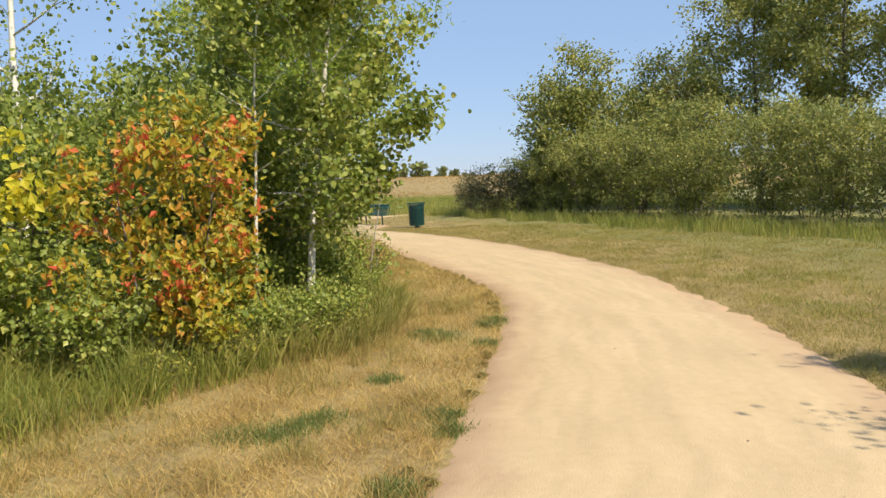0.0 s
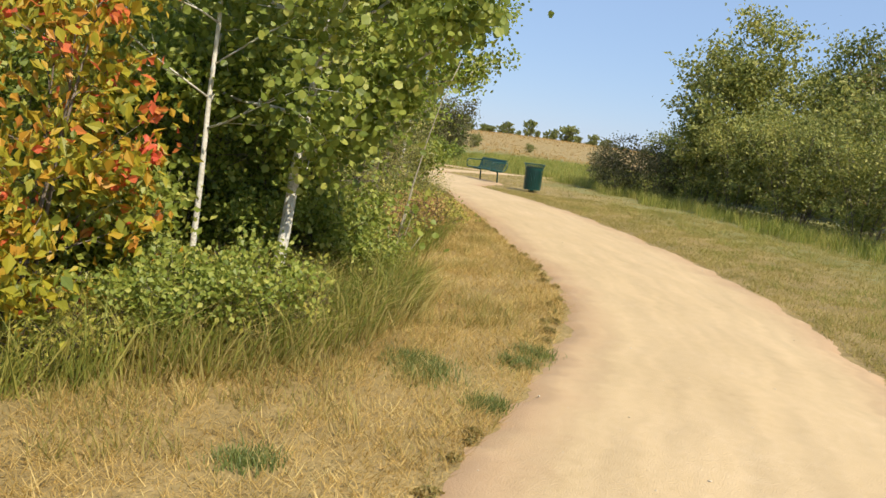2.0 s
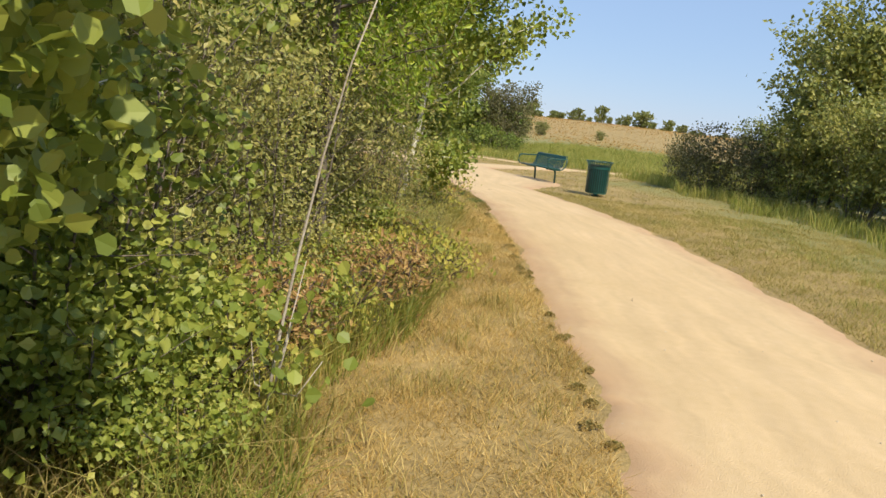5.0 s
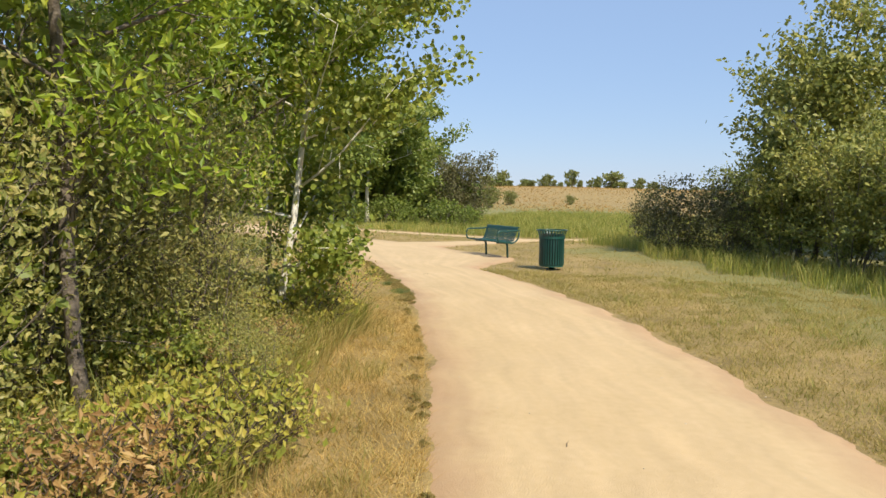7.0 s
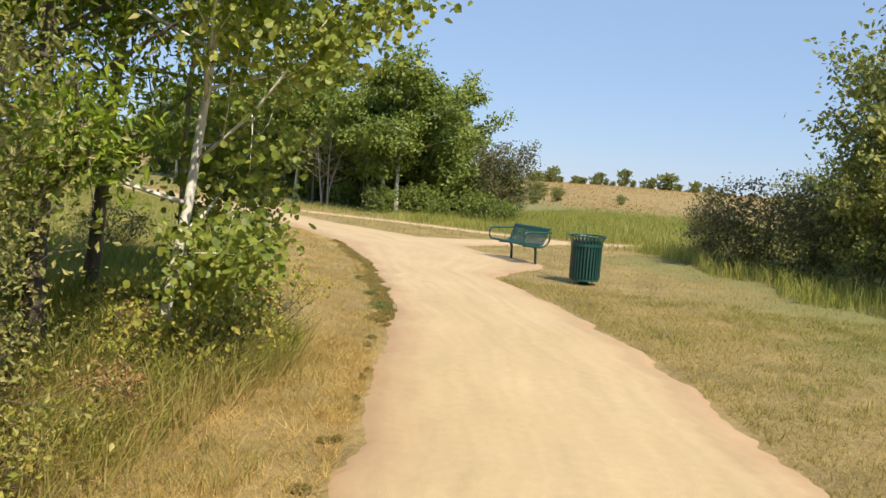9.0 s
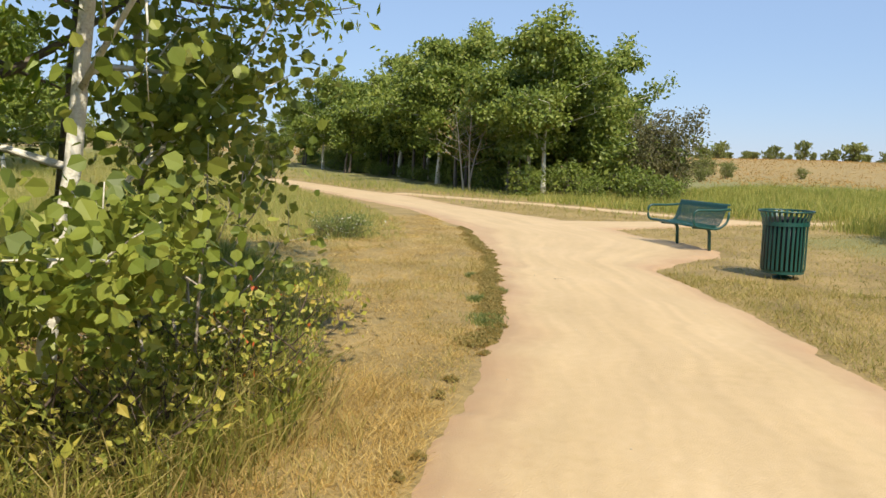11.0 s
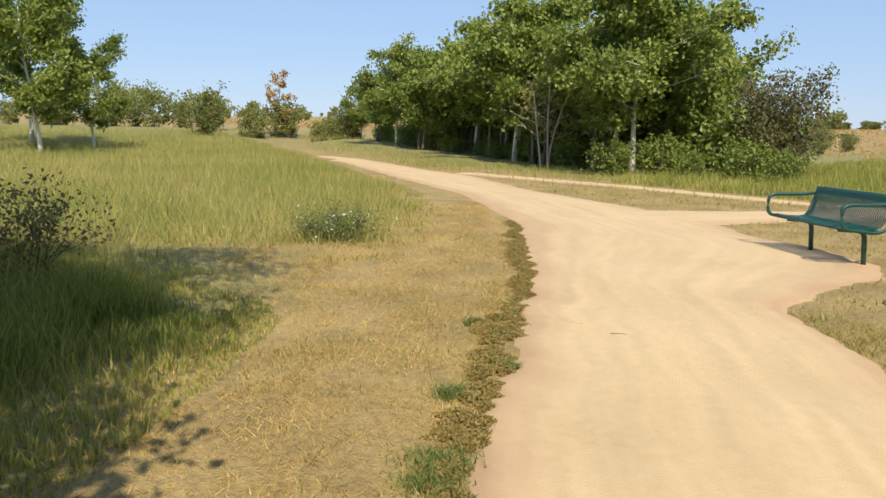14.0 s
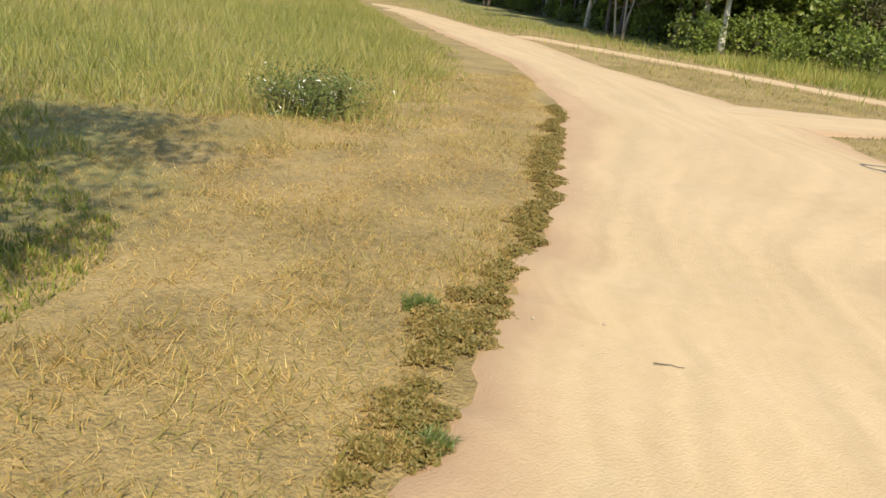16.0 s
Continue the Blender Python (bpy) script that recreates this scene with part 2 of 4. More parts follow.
# ---- mesh tools ----
def mesh_of(name, verts, tris, mat, smooth=False):
    verts, tris = np.asarray(verts, np.float32).reshape(-1, 3), np.asarray(tris, np.int32).reshape(-1, 3)
    me = bpy.data.meshes.new(name)
    me.vertices.add(len(verts))
    me.vertices.foreach_set("co", verts.ravel())
    me.loops.add(tris.size)
    me.loops.foreach_set("vertex_index", tris.ravel())
    me.polygons.add(len(tris))
    me.polygons.foreach_set("loop_start", np.arange(0, tris.size, 3, dtype=np.int32))
    me.polygons.foreach_set("use_smooth", np.full(len(tris), smooth))
    me.update(calc_edges=True)
    me.materials.append(mat)
    return me


def part(name, data, parent, label=""):
    """One mesh object under a thing or a part."""
    ob = new(name, data)
    ob.parent = parent
    return tagged(ob, label)


def thing(name, label, category, group="", at=None):
    ob = tagged(new(name), label, category, group)
    if at is not None:
        ob.matrix_basis = at
    return ob


def tubes(lines, sides=6):
    """Tapered tubes along polylines: lists of (points, radii)."""
    vs, fs, n0 = [], [], 0
    ang = np.arange(sides) * 2 * np.pi / sides
    for pts, rad in lines:
        pts = np.asarray(pts, float)
        tan = np.gradient(pts, axis=0)
        tan /= np.linalg.norm(tan, axis=1, keepdims=True) + 1e-9
        ref = np.array([1.0, 0, 0]) if abs(tan[0][2]) > 0.7 else np.array([0, 0, 1.0])
        u = np.cross(tan, ref)
        u /= np.linalg.norm(u, axis=1, keepdims=True) + 1e-9
        w = np.cross(tan, u)
        ring = pts[:, None] + np.asarray(rad)[:, None, None] * (np.cos(ang)[None, :, None] * u[:, None] + np.sin(ang)[None, :, None] * w[:, None])
        k = len(pts)
        vs.append(ring.reshape(-1, 3))
        i = np.arange(k - 1)[:, None] * sides + np.arange(sides)[None]
        j = np.arange(k - 1)[:, None] * sides + (np.arange(sides)[None] + 1) % sides
        quad = np.stack([i, j, j + sides, i, j + sides, i + sides], -1).reshape(-1, 3) + n0
        cap = np.array([[0, m + 1, m] for m in range(1, sides - 1)])
        fs += [quad, cap + n0, cap[:, ::-1] + n0 + (k - 1) * sides]
        n0 += k * sides
    return np.concatenate(vs), np.concatenate(fs)


def leaves(points, size, slim=0.75, up=0.6, droop=0.0, r=rng, round_leaf=False):
    """Folded leaf blades, each an island of two faces, at the points given."""
    n = len(points)
    nor = r.normal(size=(n, 3))
    nor /= np.linalg.norm(nor, axis=1, keepdims=True)
    nor += np.array([0.42, -0.34, 0.25]) * (up / 0.6) + np.array([0, 0, 0.1])
    nor /= np.linalg.norm(nor, axis=1, keepdims=True)
    axis = np.cross(nor, r.normal(size=(n, 3)))
    axis[:, 2] -= droop
    axis /= np.linalg.norm(axis, axis=1, keepdims=True)
    side = np.cross(nor, axis)
    L = (size * r.uniform(0.6, 1.35, n))[:, None]
    W = L * slim * 0.5
    fold = nor * L * 0.10
    v = np.stack([points - axis * L * 0.5, points + side * W + fold - axis * L * 0.1, points + axis * L * 0.5, points - side * W + fold - axis * L * 0.1], 1)
    if round_leaf:
        ring = [(-0.5, 0.0, 0), (-0.32, 0.42, 0.5), (0.08, 0.5, 0.8), (0.5, 0.0, 0), (0.08, -0.5, 0.8), (-0.32, -0.42, 0.5)]
        v = np.stack([points + axis * L * p + side * L * slim * q + fold * k for p, q, k in ring], 1)
        b = np.arange(n)[:, None] * 6
        return v.reshape(-1, 3), np.concatenate([b + [[0, 1, 2]], b + [[0, 2, 3]], b + [[0, 3, 4]], b + [[0, 4, 5]]], 1).reshape(-1, 3)
    b = np.arange(n)[:, None] * 4
    return v.reshape(-1, 3), np.concatenate([b + [[0, 1, 2]], b + [[0, 2, 3]]], 1).reshape(-1, 3)


def blades(x, y, z, h, width, lean=0.5, r=rng, bias=(0, 0), plain=False):
    """Bent grass blades of three faces each, or plain ones of a single face."""
    n = len(x)
    a = r.uniform(0, 2 * np.pi, n)
    d = np.stack([np.cos(a), np.sin(a)], 1)
    t = r.uniform(0, 2 * np.pi, n)
    s = np.stack([np.cos(t), np.sin(t), np.zeros(n)], 1) * (width * r.uniform(0.6, 1.3, n))[:, None]
    base = np.stack([x, y, z - 0.01], 1)
    k = (lean * r.uniform(0.2, 1.2, n) * h)[:, None]
    d = d * k + np.asarray(bias) * h[:, None]
    mid = base + np.concatenate([d * 0.35, (h * 0.6)[:, None]], 1)
    tip = base + np.concatenate([d, h[:, None] * np.clip(1.05 - 0.25 * lean * r.uniform(0, 1.4, n), 0.3, 1)[:, None]], 1)
    if plain:
        return np.stack([base - s, base + s, tip], 1).reshape(-1, 3), np.arange(n * 3).reshape(-1, 3)
    v = np.stack([base - s, base + s, mid - s * 0.7, mid + s * 0.7, tip], 1).reshape(-1, 3)
    b = np.arange(n)[:, None] * 5
    return v, np.concatenate([b + [[0, 1, 3]], b + [[0, 3, 2]], b + [[2, 3, 4]]], 1).reshape(-1, 3)


def curved(a, direction, length, bend, n, r, jig=0.04):
    d = np.asarray(direction, float)
    pts = [np.asarray(a, float)]
    for k in range(n):
        d = d + np.array([0, 0, bend / n]) + r.normal(size=3) * jig
        d /= np.linalg.norm(d)
        pts.append(pts[-1] + d * length / n)
    return np.array(pts)


def grow(r, height, spread, crown_base, radius, limbs=12, twigs=4, stems=1, lean=(0, 0), rise=0.7):
    """Stems, limbs and twigs of a tree or shrub, and the points where leaves can sit."""
    stem_lines, limb_lines, sites = [], [], []
    for s in range(stems):
        az = s * 2.4 + r.uniform(0, 0.8)
        out = 0.0 if stems == 1 else r.uniform(0.25, 0.65) * spread / height
        foot = np.array([math.cos(az), math.sin(az), 0]) * (0 if stems == 1 else 0.12 * spread)
        hh = height * (1 if stems == 1 else r.uniform(0.7, 1.0))
        tr = curved(foot - [0, 0, 0.1], (math.cos(az) * out + lean[0], math.sin(az) * out + lean[1], 1), hh, 0.25, 8, r, 0.05)
        rad = radius * np.linspace(1, 0.16, 9) * (1 if stems == 1 else 0.75)
        rad[0] *= 1.25
        stem_lines.append((tr, rad))
        for k in range(limbs):
            f = crown_base + (0.97 - crown_base) * (k + r.uniform(0, 0.8)) / limbs
            p = np.array([np.interp(f * 8, np.arange(9), tr[:, c2]) for c2 in range(3)])
            g = (f - crown_base) / (1 - crown_base)
            ln = spread * (0.45 + 0.75 * math.sin(math.pi * min(1, 0.18 + 0.8 * g))) * r.uniform(0.65, 1.15) * (1 if stems == 1 else 0.55)
            a2 = k * 2.4 + s * 1.1 + r.uniform(-0.5, 0.5)
            el = rise * r.uniform(0.3, 1.3) * (0.5 + g)
            lb = curved(p, (math.cos(a2), math.sin(a2), el), ln, 0.25, 5, r, 0.09)
            r0 = max(0.006, np.interp(f * 8, np.arange(9), rad) * 0.5)
            limb_lines.append((lb, r0 * np.linspace(1, 0.22, 6)))
            sites.append(lb[2:])
            for q in range(twigs):
                st = lb[1 + (q + k) % 5]
                dd = lb[-1] - lb[0]
                dd = dd / np.linalg.norm(dd) + r.normal(size=3) * 0.65
                tw = curved(st, dd / np.linalg.norm(dd), ln * r.uniform(0.25, 0.5), 0.1, 3, r, 0.12)
                limb_lines.append((tw, r0 * 0.35 * np.linspace(1, 0.3, 4)))
                sites += [tw[1:], tw[2:]]
    return stem_lines, limb_lines, sites


def leaf_points(sites, n, sigma, r):
    sites = [s for s in sites if len(s) > 1]
    w = r.gamma(1.0, 1.0, len(sites))
    pick = r.choice(len(sites), n, p=w / w.sum())
    A = np.array([s[-2] for s in sites])
    B = np.array([s[-1] for s in sites])
    t = r.uniform(-0.7, 1.0, n)[:, None]
    arr = A[pick] + (B - A)[pick] * t + r.normal(size=(n, 3)) * sigma * np.array([1, 1, 0.75])
    arr[:, 2] = np.maximum(arr[:, 2], 0.03)
    return arr


def plant(name, label, category, group, at, seed, height, spread, leaf_n, leaf_size, leaf_mat, bark, crown_base=0.25, radius=0.06, limbs=12, twigs=4,
          stems=1, lean=(0, 0), slim=0.75, sigma=None, rise=0.7, droop=0.0, extra=None, trunk_label="", crown_label=""):
    """A tree or shrub: stems, branches and a crown of single leaves."""
    r = np.random.default_rng(seed)
    ob = thing(name, label, category, group, at)
    stem, limb, sites = grow(r, height, spread, crown_base, radius, limbs, twigs, stems, lean, rise)
    for s in (stem if stems <= 4 else [None]):
        v, f = tubes([s], 8) if s is not None else tubes(stem, 5)
        tagged(part("trunk" if stems == 1 else "stem", mesh_of("trunk", v, f, bark, True), ob, trunk_label), kind="stuff" if s is None else "")
    v, f = tubes(limb, 4)
    part("bough", mesh_of("bough", v, f, bark, True), ob)
    sg = sigma or spread * 0.105
    v, f = leaves(leaf_points(sites, leaf_n, sg, r), leaf_size, slim, droop=droop, r=r, round_leaf=slim > 0.85)
    part("crown", mesh_of("crown", v, f, leaf_mat), ob, crown_label)
    if extra:
        n2, mat2, lab2 = extra
        v, f = leaves(leaf_points(sites[::5], n2, sg * 0.6, r), leaf_size, slim, r=r)
        part("autumn_leaves", mesh_of("crown", v, f, mat2), ob, lab2)
    return ob


def spot(x, y, turn=0.0, scale=1.0, tall=1.0):
    return pose(x, y, float(ground_z(x, y)), 0, 0, (turn * 1.3) % 90 - 45) @ Matrix.Diagonal((scale, scale, scale * tall, 1))


# ---- ground ----
def axis_steps(lo, a, b, hi, fine):
    mid = np.arange(a, b, fine)
    left = a - np.geomspace(fine, a - lo, 45)[::-1]
    right = b + np.geomspace(fine, hi - b, 45)
    return np.concatenate([left, mid, right])


gx, gy = axis_steps(-1500, -14, 10, 1500, 0.2), axis_steps(-1500, -6, 36, 1500, 0.2)
X, Y = np.meshgrid(gx, gy)
nx, ny = len(gx), len(gy)
i = (np.arange(ny - 1)[:, None] * nx + np.arange(nx - 1)[None]).reshape(-1, 1)
M_GROUND = material("ground_soil", [(0.14, 0.105, 0.04), (0.25, 0.18, 0.066), (0.37, 0.265, 0.10), (0.47, 0.325, 0.15)], 1.3, 0.95, 1.0, 55)
gn, gl = M_GROUND.node_tree.nodes, M_GROUND.node_tree.links
attr, gmix, lush = gn.new("ShaderNodeAttribute"), gn.new("ShaderNodeMix"), gn.new("ShaderNodeValToRGB")
attr.attribute_name = "meadow"
gmix.data_type = "RGBA"
lush.color_ramp.elements[0].color, lush.color_ramp.elements[1].color = (0.14, 0.15, 0.04, 1), (0.34, 0.29, 0.11, 1)
nz = gn.new("ShaderNodeTexNoise")
nz.inputs["Scale"].default_value, nz.inputs["Detail"].default_value = 0.5, 8
old = gn["Principled BSDF"].inputs["Base Color"].links[0].from_socket
gl.new(nz.outputs["Fac"], lush.inputs[0])
gl.new(attr.outputs["Fac"], gmix.inputs[0])
gl.new(old, gmix.inputs[6])
gl.new(lush.outputs[0], gmix.inputs[7])
gl.new(gmix.outputs[2], gn["Principled BSDF"].inputs["Base Color"])
me = mesh_of("ground", np.stack([X, Y, ground_z(X, Y)], -1), np.concatenate([i + [[0, 1, nx + 1]], i + [[0, nx + 1, nx]]], 1), M_GROUND, True)
green = ramp01(off_path(X, Y), 1.6, 4.0) * (1 - ramp01(np.hypot(X, Y - 15), 60, 100))
green = np.where((X > -6) & (Y > 27) & (Y < 60), np.minimum(1, green * 1.3), green)
me.attributes.new("meadow", "FLOAT", "POINT").data.foreach_set("value", green.astype(np.float32).ravel())
tagged(new("ground", me), "dry grassy ground with greener meadow, flat prairie", "ground", kind="structure")


def jag(a, b):
    q = np.array([noise.fractal((float(v) * 1.6, b * 7.0, 0.3), 0.6, 2.0, 6) for v in np.ravel(a)])
    return 0.13 * q.reshape(np.shape(a))


def path_mesh(name, left, right, z):
    n, k = len(left), 24
    t = np.linspace(0, 1, k)[None, :, None]
    v = left[:, None] * (1 - t) + right[:, None] * t
    crown = z + 0.03 * np.sin(np.pi * t[..., 0]) + 0.006 * wobble(v[..., 0], v[..., 1], 0.5)
    crown[:, [0, -1]] -= 0.04
    v = np.concatenate([v, crown[..., None]], -1)
    i = (np.arange(n - 1)[:, None] * k + np.arange(k - 1)[None]).reshape(-1, 1)
    me = mesh_of(name, v, np.concatenate([i + [[0, 1, k + 1]], i + [[0, k + 1, k]]], 1), M_SAND, True)
    across = np.broadcast_to(t[..., 0], (n, k))
    me.attributes.new("across", "FLOAT", "POINT").data.foreach_set("value", across.astype(np.float32).ravel())
    return me


py = np.arange(-9, 50, 0.06)
tagged(new("road", path_mesh("path", np.stack([along(LEFT, py) + jag(py, 0), py], 1), np.stack([along(RIGHT, py) - jag(py, 2), py], 1), 0.0)),
       "pale crushed limestone footpath with ragged edges, curving across grass", "path", kind="structure")
for line, dz in ((SIDE, -0.008), (UPPER, -0.012)):
    p = np.array([q for q, w in line])
    w = np.array([w for q, w in line])
    s = np.linspace(0, len(p) - 1, 160)
    cx, cy, cw = (np.interp(s, np.arange(len(p)), a) for a in (p[:, 0], p[:, 1], w))
    tx, ty = np.gradient(cx), np.gradient(cy)
    ln = np.hypot(tx, ty)
    cw = cw + jag(s * 4, 1) * 0.6
    tagged(new("road_side", path_mesh("side_path", np.stack([cx - ty / ln * cw, cy + tx / ln * cw], 1), np.stack([cx + ty / ln * cw, cy - tx / ln * cw], 1), dz)),
           "narrow pale gravel side path through mown grass", "path", kind="structure")


# ---- litter bin and bench ----
def bar(points, radius, sides=10):
    return tubes([(points, np.full(len(points), radius))], sides)


def bent(points, steps=6, cut=0.09):
    """A polyline with rounded corners."""
    pts = [np.asarray(p, float) for p in points]
    out = [pts[0]]
    for a, b, d in zip(pts, pts[1:], pts[2:]):
        u, w = (a - b) / np.linalg.norm(a - b), (d - b) / np.linalg.norm(d - b)
        p0, p2 = b + u * cut, b + w * cut
        for t in np.linspace(0, 1, steps):
            out.append((1 - t) ** 2 * p0 + 2 * t * (1 - t) * b + t * t * p2)
    return np.array(out + [pts[-1]])


def hoop(r, z, tube, n=36):
    a = np.linspace(0, 2 * np.pi, n + 1)
    return bar(np.stack([np.cos(a) * r, np.sin(a) * r, np.full(n + 1, z)], 1), tube, 6)


def band(r, z0, z1, n=36, thick=0.006):
    a = np.arange(n) * 2 * np.pi / n
    rings = [np.stack([np.cos(a) * q, np.sin(a) * q, np.full(n, z)], 1) for q, z in ((r, z0), (r, z1), (r - thick, z1), (r - thick, z0))]
    v, f = np.concatenate(rings), []
    for k in range(4):
        for m in range(n):
            p, q = k * n + m, k * n + (m + 1) % n
            p2, q2 = ((k + 1) % 4) * n + m, ((k + 1) % 4) * n + (m + 1) % n
            f += [(p, q, q2), (p, q2, p2)]
    return v, f


def lathe(profile, n=32):
    a = np.arange(n) * 2 * np.pi / n
    v = np.concatenate([np.stack([np.cos(a) * q, np.sin(a) * q, np.full(n, z)], 1) for q, z in profile])
    f = []
    for k in range(len(profile) - 1):
        for m in range(n):
            p, q = k * n + m, k * n + (m + 1) % n
            f += [(p, q, q + n), (p, q + n, p + n)]
    return v, f


def strap_mesh(name, profile, width, thick, mat):
    """A flat bar that follows a profile in the yz plane."""
    p = np.asarray(profile, float)
    t = np.gradient(p, axis=0)
    nrm = np.stack([-t[:, 1], t[:, 0]], 1) / np.linalg.norm(t, axis=1, keepdims=True) * thick
    v = []
    for (y, z), (a, b) in zip(p, nrm):
        v += [(-width / 2, y, z), (width / 2, y, z), (width / 2, y + a, z + b), (-width / 2, y + a, z + b)]
    f = []
    for k in range(len(p) - 1):
        for m in range(4):
            i0, i1 = k * 4 + m, k * 4 + (m + 1) % 4
            f += [(i0, i1, i1 + 4), (i0, i1 + 4, i0 + 4)]
    e = (len(p) - 1) * 4
    f += [(0, 2, 1), (0, 3, 2), (e, e + 1, e + 2), (e, e + 2, e + 3)]
    return mesh_of(name, v, f, mat)


def litter_bin(x, y):
    ob = thing("litter_bin", "dark green slatted steel litter bin with flared rim, on grass", "litter bin", at=pose(x, y, 0))
    slat = strap_mesh("slat", [(0.255, 0.10), (0.275, 0.14), (0.275, 0.70), (0.283, 0.76), (0.315, 0.85), (0.335, 0.885)], 0.030, 0.006, M_GREEN)
    for k in range(30):
        s = part("slat", slat, ob)
        s.matrix_basis = pose(0, 0, 0, 0, 0, k * 12)
    part("top_ring", mesh_of("top_ring", *hoop(0.335, 0.885, 0.013), M_GREEN, True), ob)
    part("band", mesh_of("band", *band(0.288, 0.70, 0.752), M_GREEN), ob)
    part("bottom_ring", mesh_of("bottom_ring", *band(0.262, 0.085, 0.125), M_GREEN), ob)
    part("liner", mesh_of("liner", *lathe([(0.0, 0.12), (0.235, 0.12), (0.25, 0.80), (0.238, 0.80), (0.22, 0.14), (0.0, 0.14)]), M_LINER, True), ob, "black plastic liner")
    part("pedestal", mesh_of("pedestal", *lathe([(0.0, 0.11), (0.09, 0.11), (0.06, 0.05), (0.12, 0.03), (0.12, -0.03), (0.0, -0.03)], 20), M_GREEN, True), ob)
    return ob


def park_bench(x, y, turn):
    ob = thing("park_bench", "green coated steel park bench with strap seat and looped arms", "bench", at=pose(x, y, 0, 0, 0, turn) @ Matrix.Diagonal((0.88, 1, 1, 1)))
    prof = [(-0.30, 0.425), (-0.285, 0.445), (-0.25, 0.45), (-0.1, 0.43), (0.05, 0.42), (0.13, 0.435), (0.18, 0.50), (0.23, 0.64), (0.275, 0.78), (0.30, 0.80), (0.32, 0.79)]
    strap = strap_mesh("strap", prof, 0.026, 0.005, M_GREEN)
    for k in range(41):
        part("strap", strap, ob).matrix_basis = pose(-0.84 + k * 0.042, 0, 0)
    for name, (yy, zz) in (("front_rail", (-0.29, 0.428)), ("top_rail", (0.30, 0.79)), ("seat_rail", (0.08, 0.412))):
        part(name, mesh_of(name, *bar(np.array([[-0.88, yy, zz], [0, yy, zz], [0.88, yy, zz]]), 0.016), M_GREEN, True), ob)
    top = strap_mesh("top_panel", [(0.262, 0.715), (0.285, 0.785)], 1.7, 0.008, M_GREEN)
    part("top_panel", top, ob)
    loop = bent([(0, 0.31, 0.72), (0, 0.1, 0.70), (0, -0.36, 0.70), (0, -0.36, 0.44), (0, 0.10, 0.38), (0, 0.28, 0.50), (0, 0.29, 0.68)], 7, 0.10)
    arm = mesh_of("armrest", *bar(loop, 0.021), M_GREEN, True)
    leg = mesh_of("leg", *bar(bent([(0, -0.22, 0.405), (0, 0.10, 0.385), (0, 0.12, -0.05)], 7, 0.10), 0.030), M_GREEN, True)
    for sx in (-0.885, 0.885):
        part("armrest", arm, ob).matrix_basis = pose(sx, 0, 0)
    for sx in (-0.60, 0.60):
        part("leg", leg, ob).matrix_basis = pose(sx, 0, 0)
    return ob


litter_bin(-1.93, 24.75)
park_bench(-4.22, 27.52, -39.5)

# ---- left thicket: aspens, shrubs ----
H = "left thicket"
plant("aspen_tree", "white-barked aspen with forked trunk in green leaf", "tree", H, spot(-0.1, 6.25), 11, 5.2, 1.45, 17000, 0.062, M_ASPEN, M_BARK_W, 0.24, 0.056, 22, 6, 1, (0.01, 0.04), 0.92)
plant("aspen_tree", "slender white-barked aspen among shrubs, green leaves", "tree", H, spot(-0.6, 5.75), 12, 4.6, 1.2, 6500, 0.062, M_ASPEN, M_BARK_W, 0.3, 0.028, 18, 5, 1, (0.03, 0.05), 0.92)
plant("ash_tree", "bright green ash leaning over the verge, narrow leaves", "tree", H, spot(-1.75, 11.75), 14, 5.7, 1.95, 17000, 0.085, M_ASH, M_BARK, 0.36, 0.06, 20, 6, 1, (0.13, -0.02), 0.38, droop=0.2)
plant("aspen_tree", "tall pale-trunked aspen with sparse high crown", "tree", H, spot(-4.3, 6.9), 13, 7.5, 1.7, 5000, 0.06, M_ASPEN, M_BARK_W, 0.35, 0.075, 12, 5, 1, (0.0, 0), 0.92)
shrub_a = plant("shrub", "dense green aspen-leaved shrub in the thicket", "shrub", H, spot(-3.4, 8.4, 0), 21, 2.6, 1.3, 7500, 0.055, M_ASPEN, M_BARK, 0.12, 0.022, 7, 4, 7, slim=0.9)
shrub_w = plant("shrub", "grey-green willow shrub with fine twigs", "shrub", H, spot(-2.5, 11.9, 0), 22, 3.4, 1.5, 7500, 0.052, M_WILLOW, M_BARK, 0.15, 0.025, 9, 4, 8, slim=0.5)
shrub_g = plant("shrub", "low leafy green shrub at the thicket's foot", "shrub", H, spot(-0.9, 5.0, 0), 23, 1.25, 0.95, 3800, 0.06, M_ASPEN, M_BARK, 0.08, 0.012, 6, 3, 8, slim=0.8)
for x, y, s, t in ((-0.7, 7.5, 0.85, 45), (-1.5, 6.6, 1.0, 190), (-4.4, 14.4, 0.75, 25), (-5.2, 15.1, 0.85, 145), (-2.6, 9.0, 1.5, 80), (-3.4, 5.2, 1.2, 120), (-2.6, 6.4, 1.0, 160), (-4.6, 8.6, 1.5, 200), (-3.2, 11.2, 1.5, 250), (-5.2, 4.2, 1.2, 300), (-3.6, 2.0, 1.1, 30),
                   (-4.2, -0.2, 1.1, 70)):
    copy_thing(shrub_a, spot(x, y, t, s))
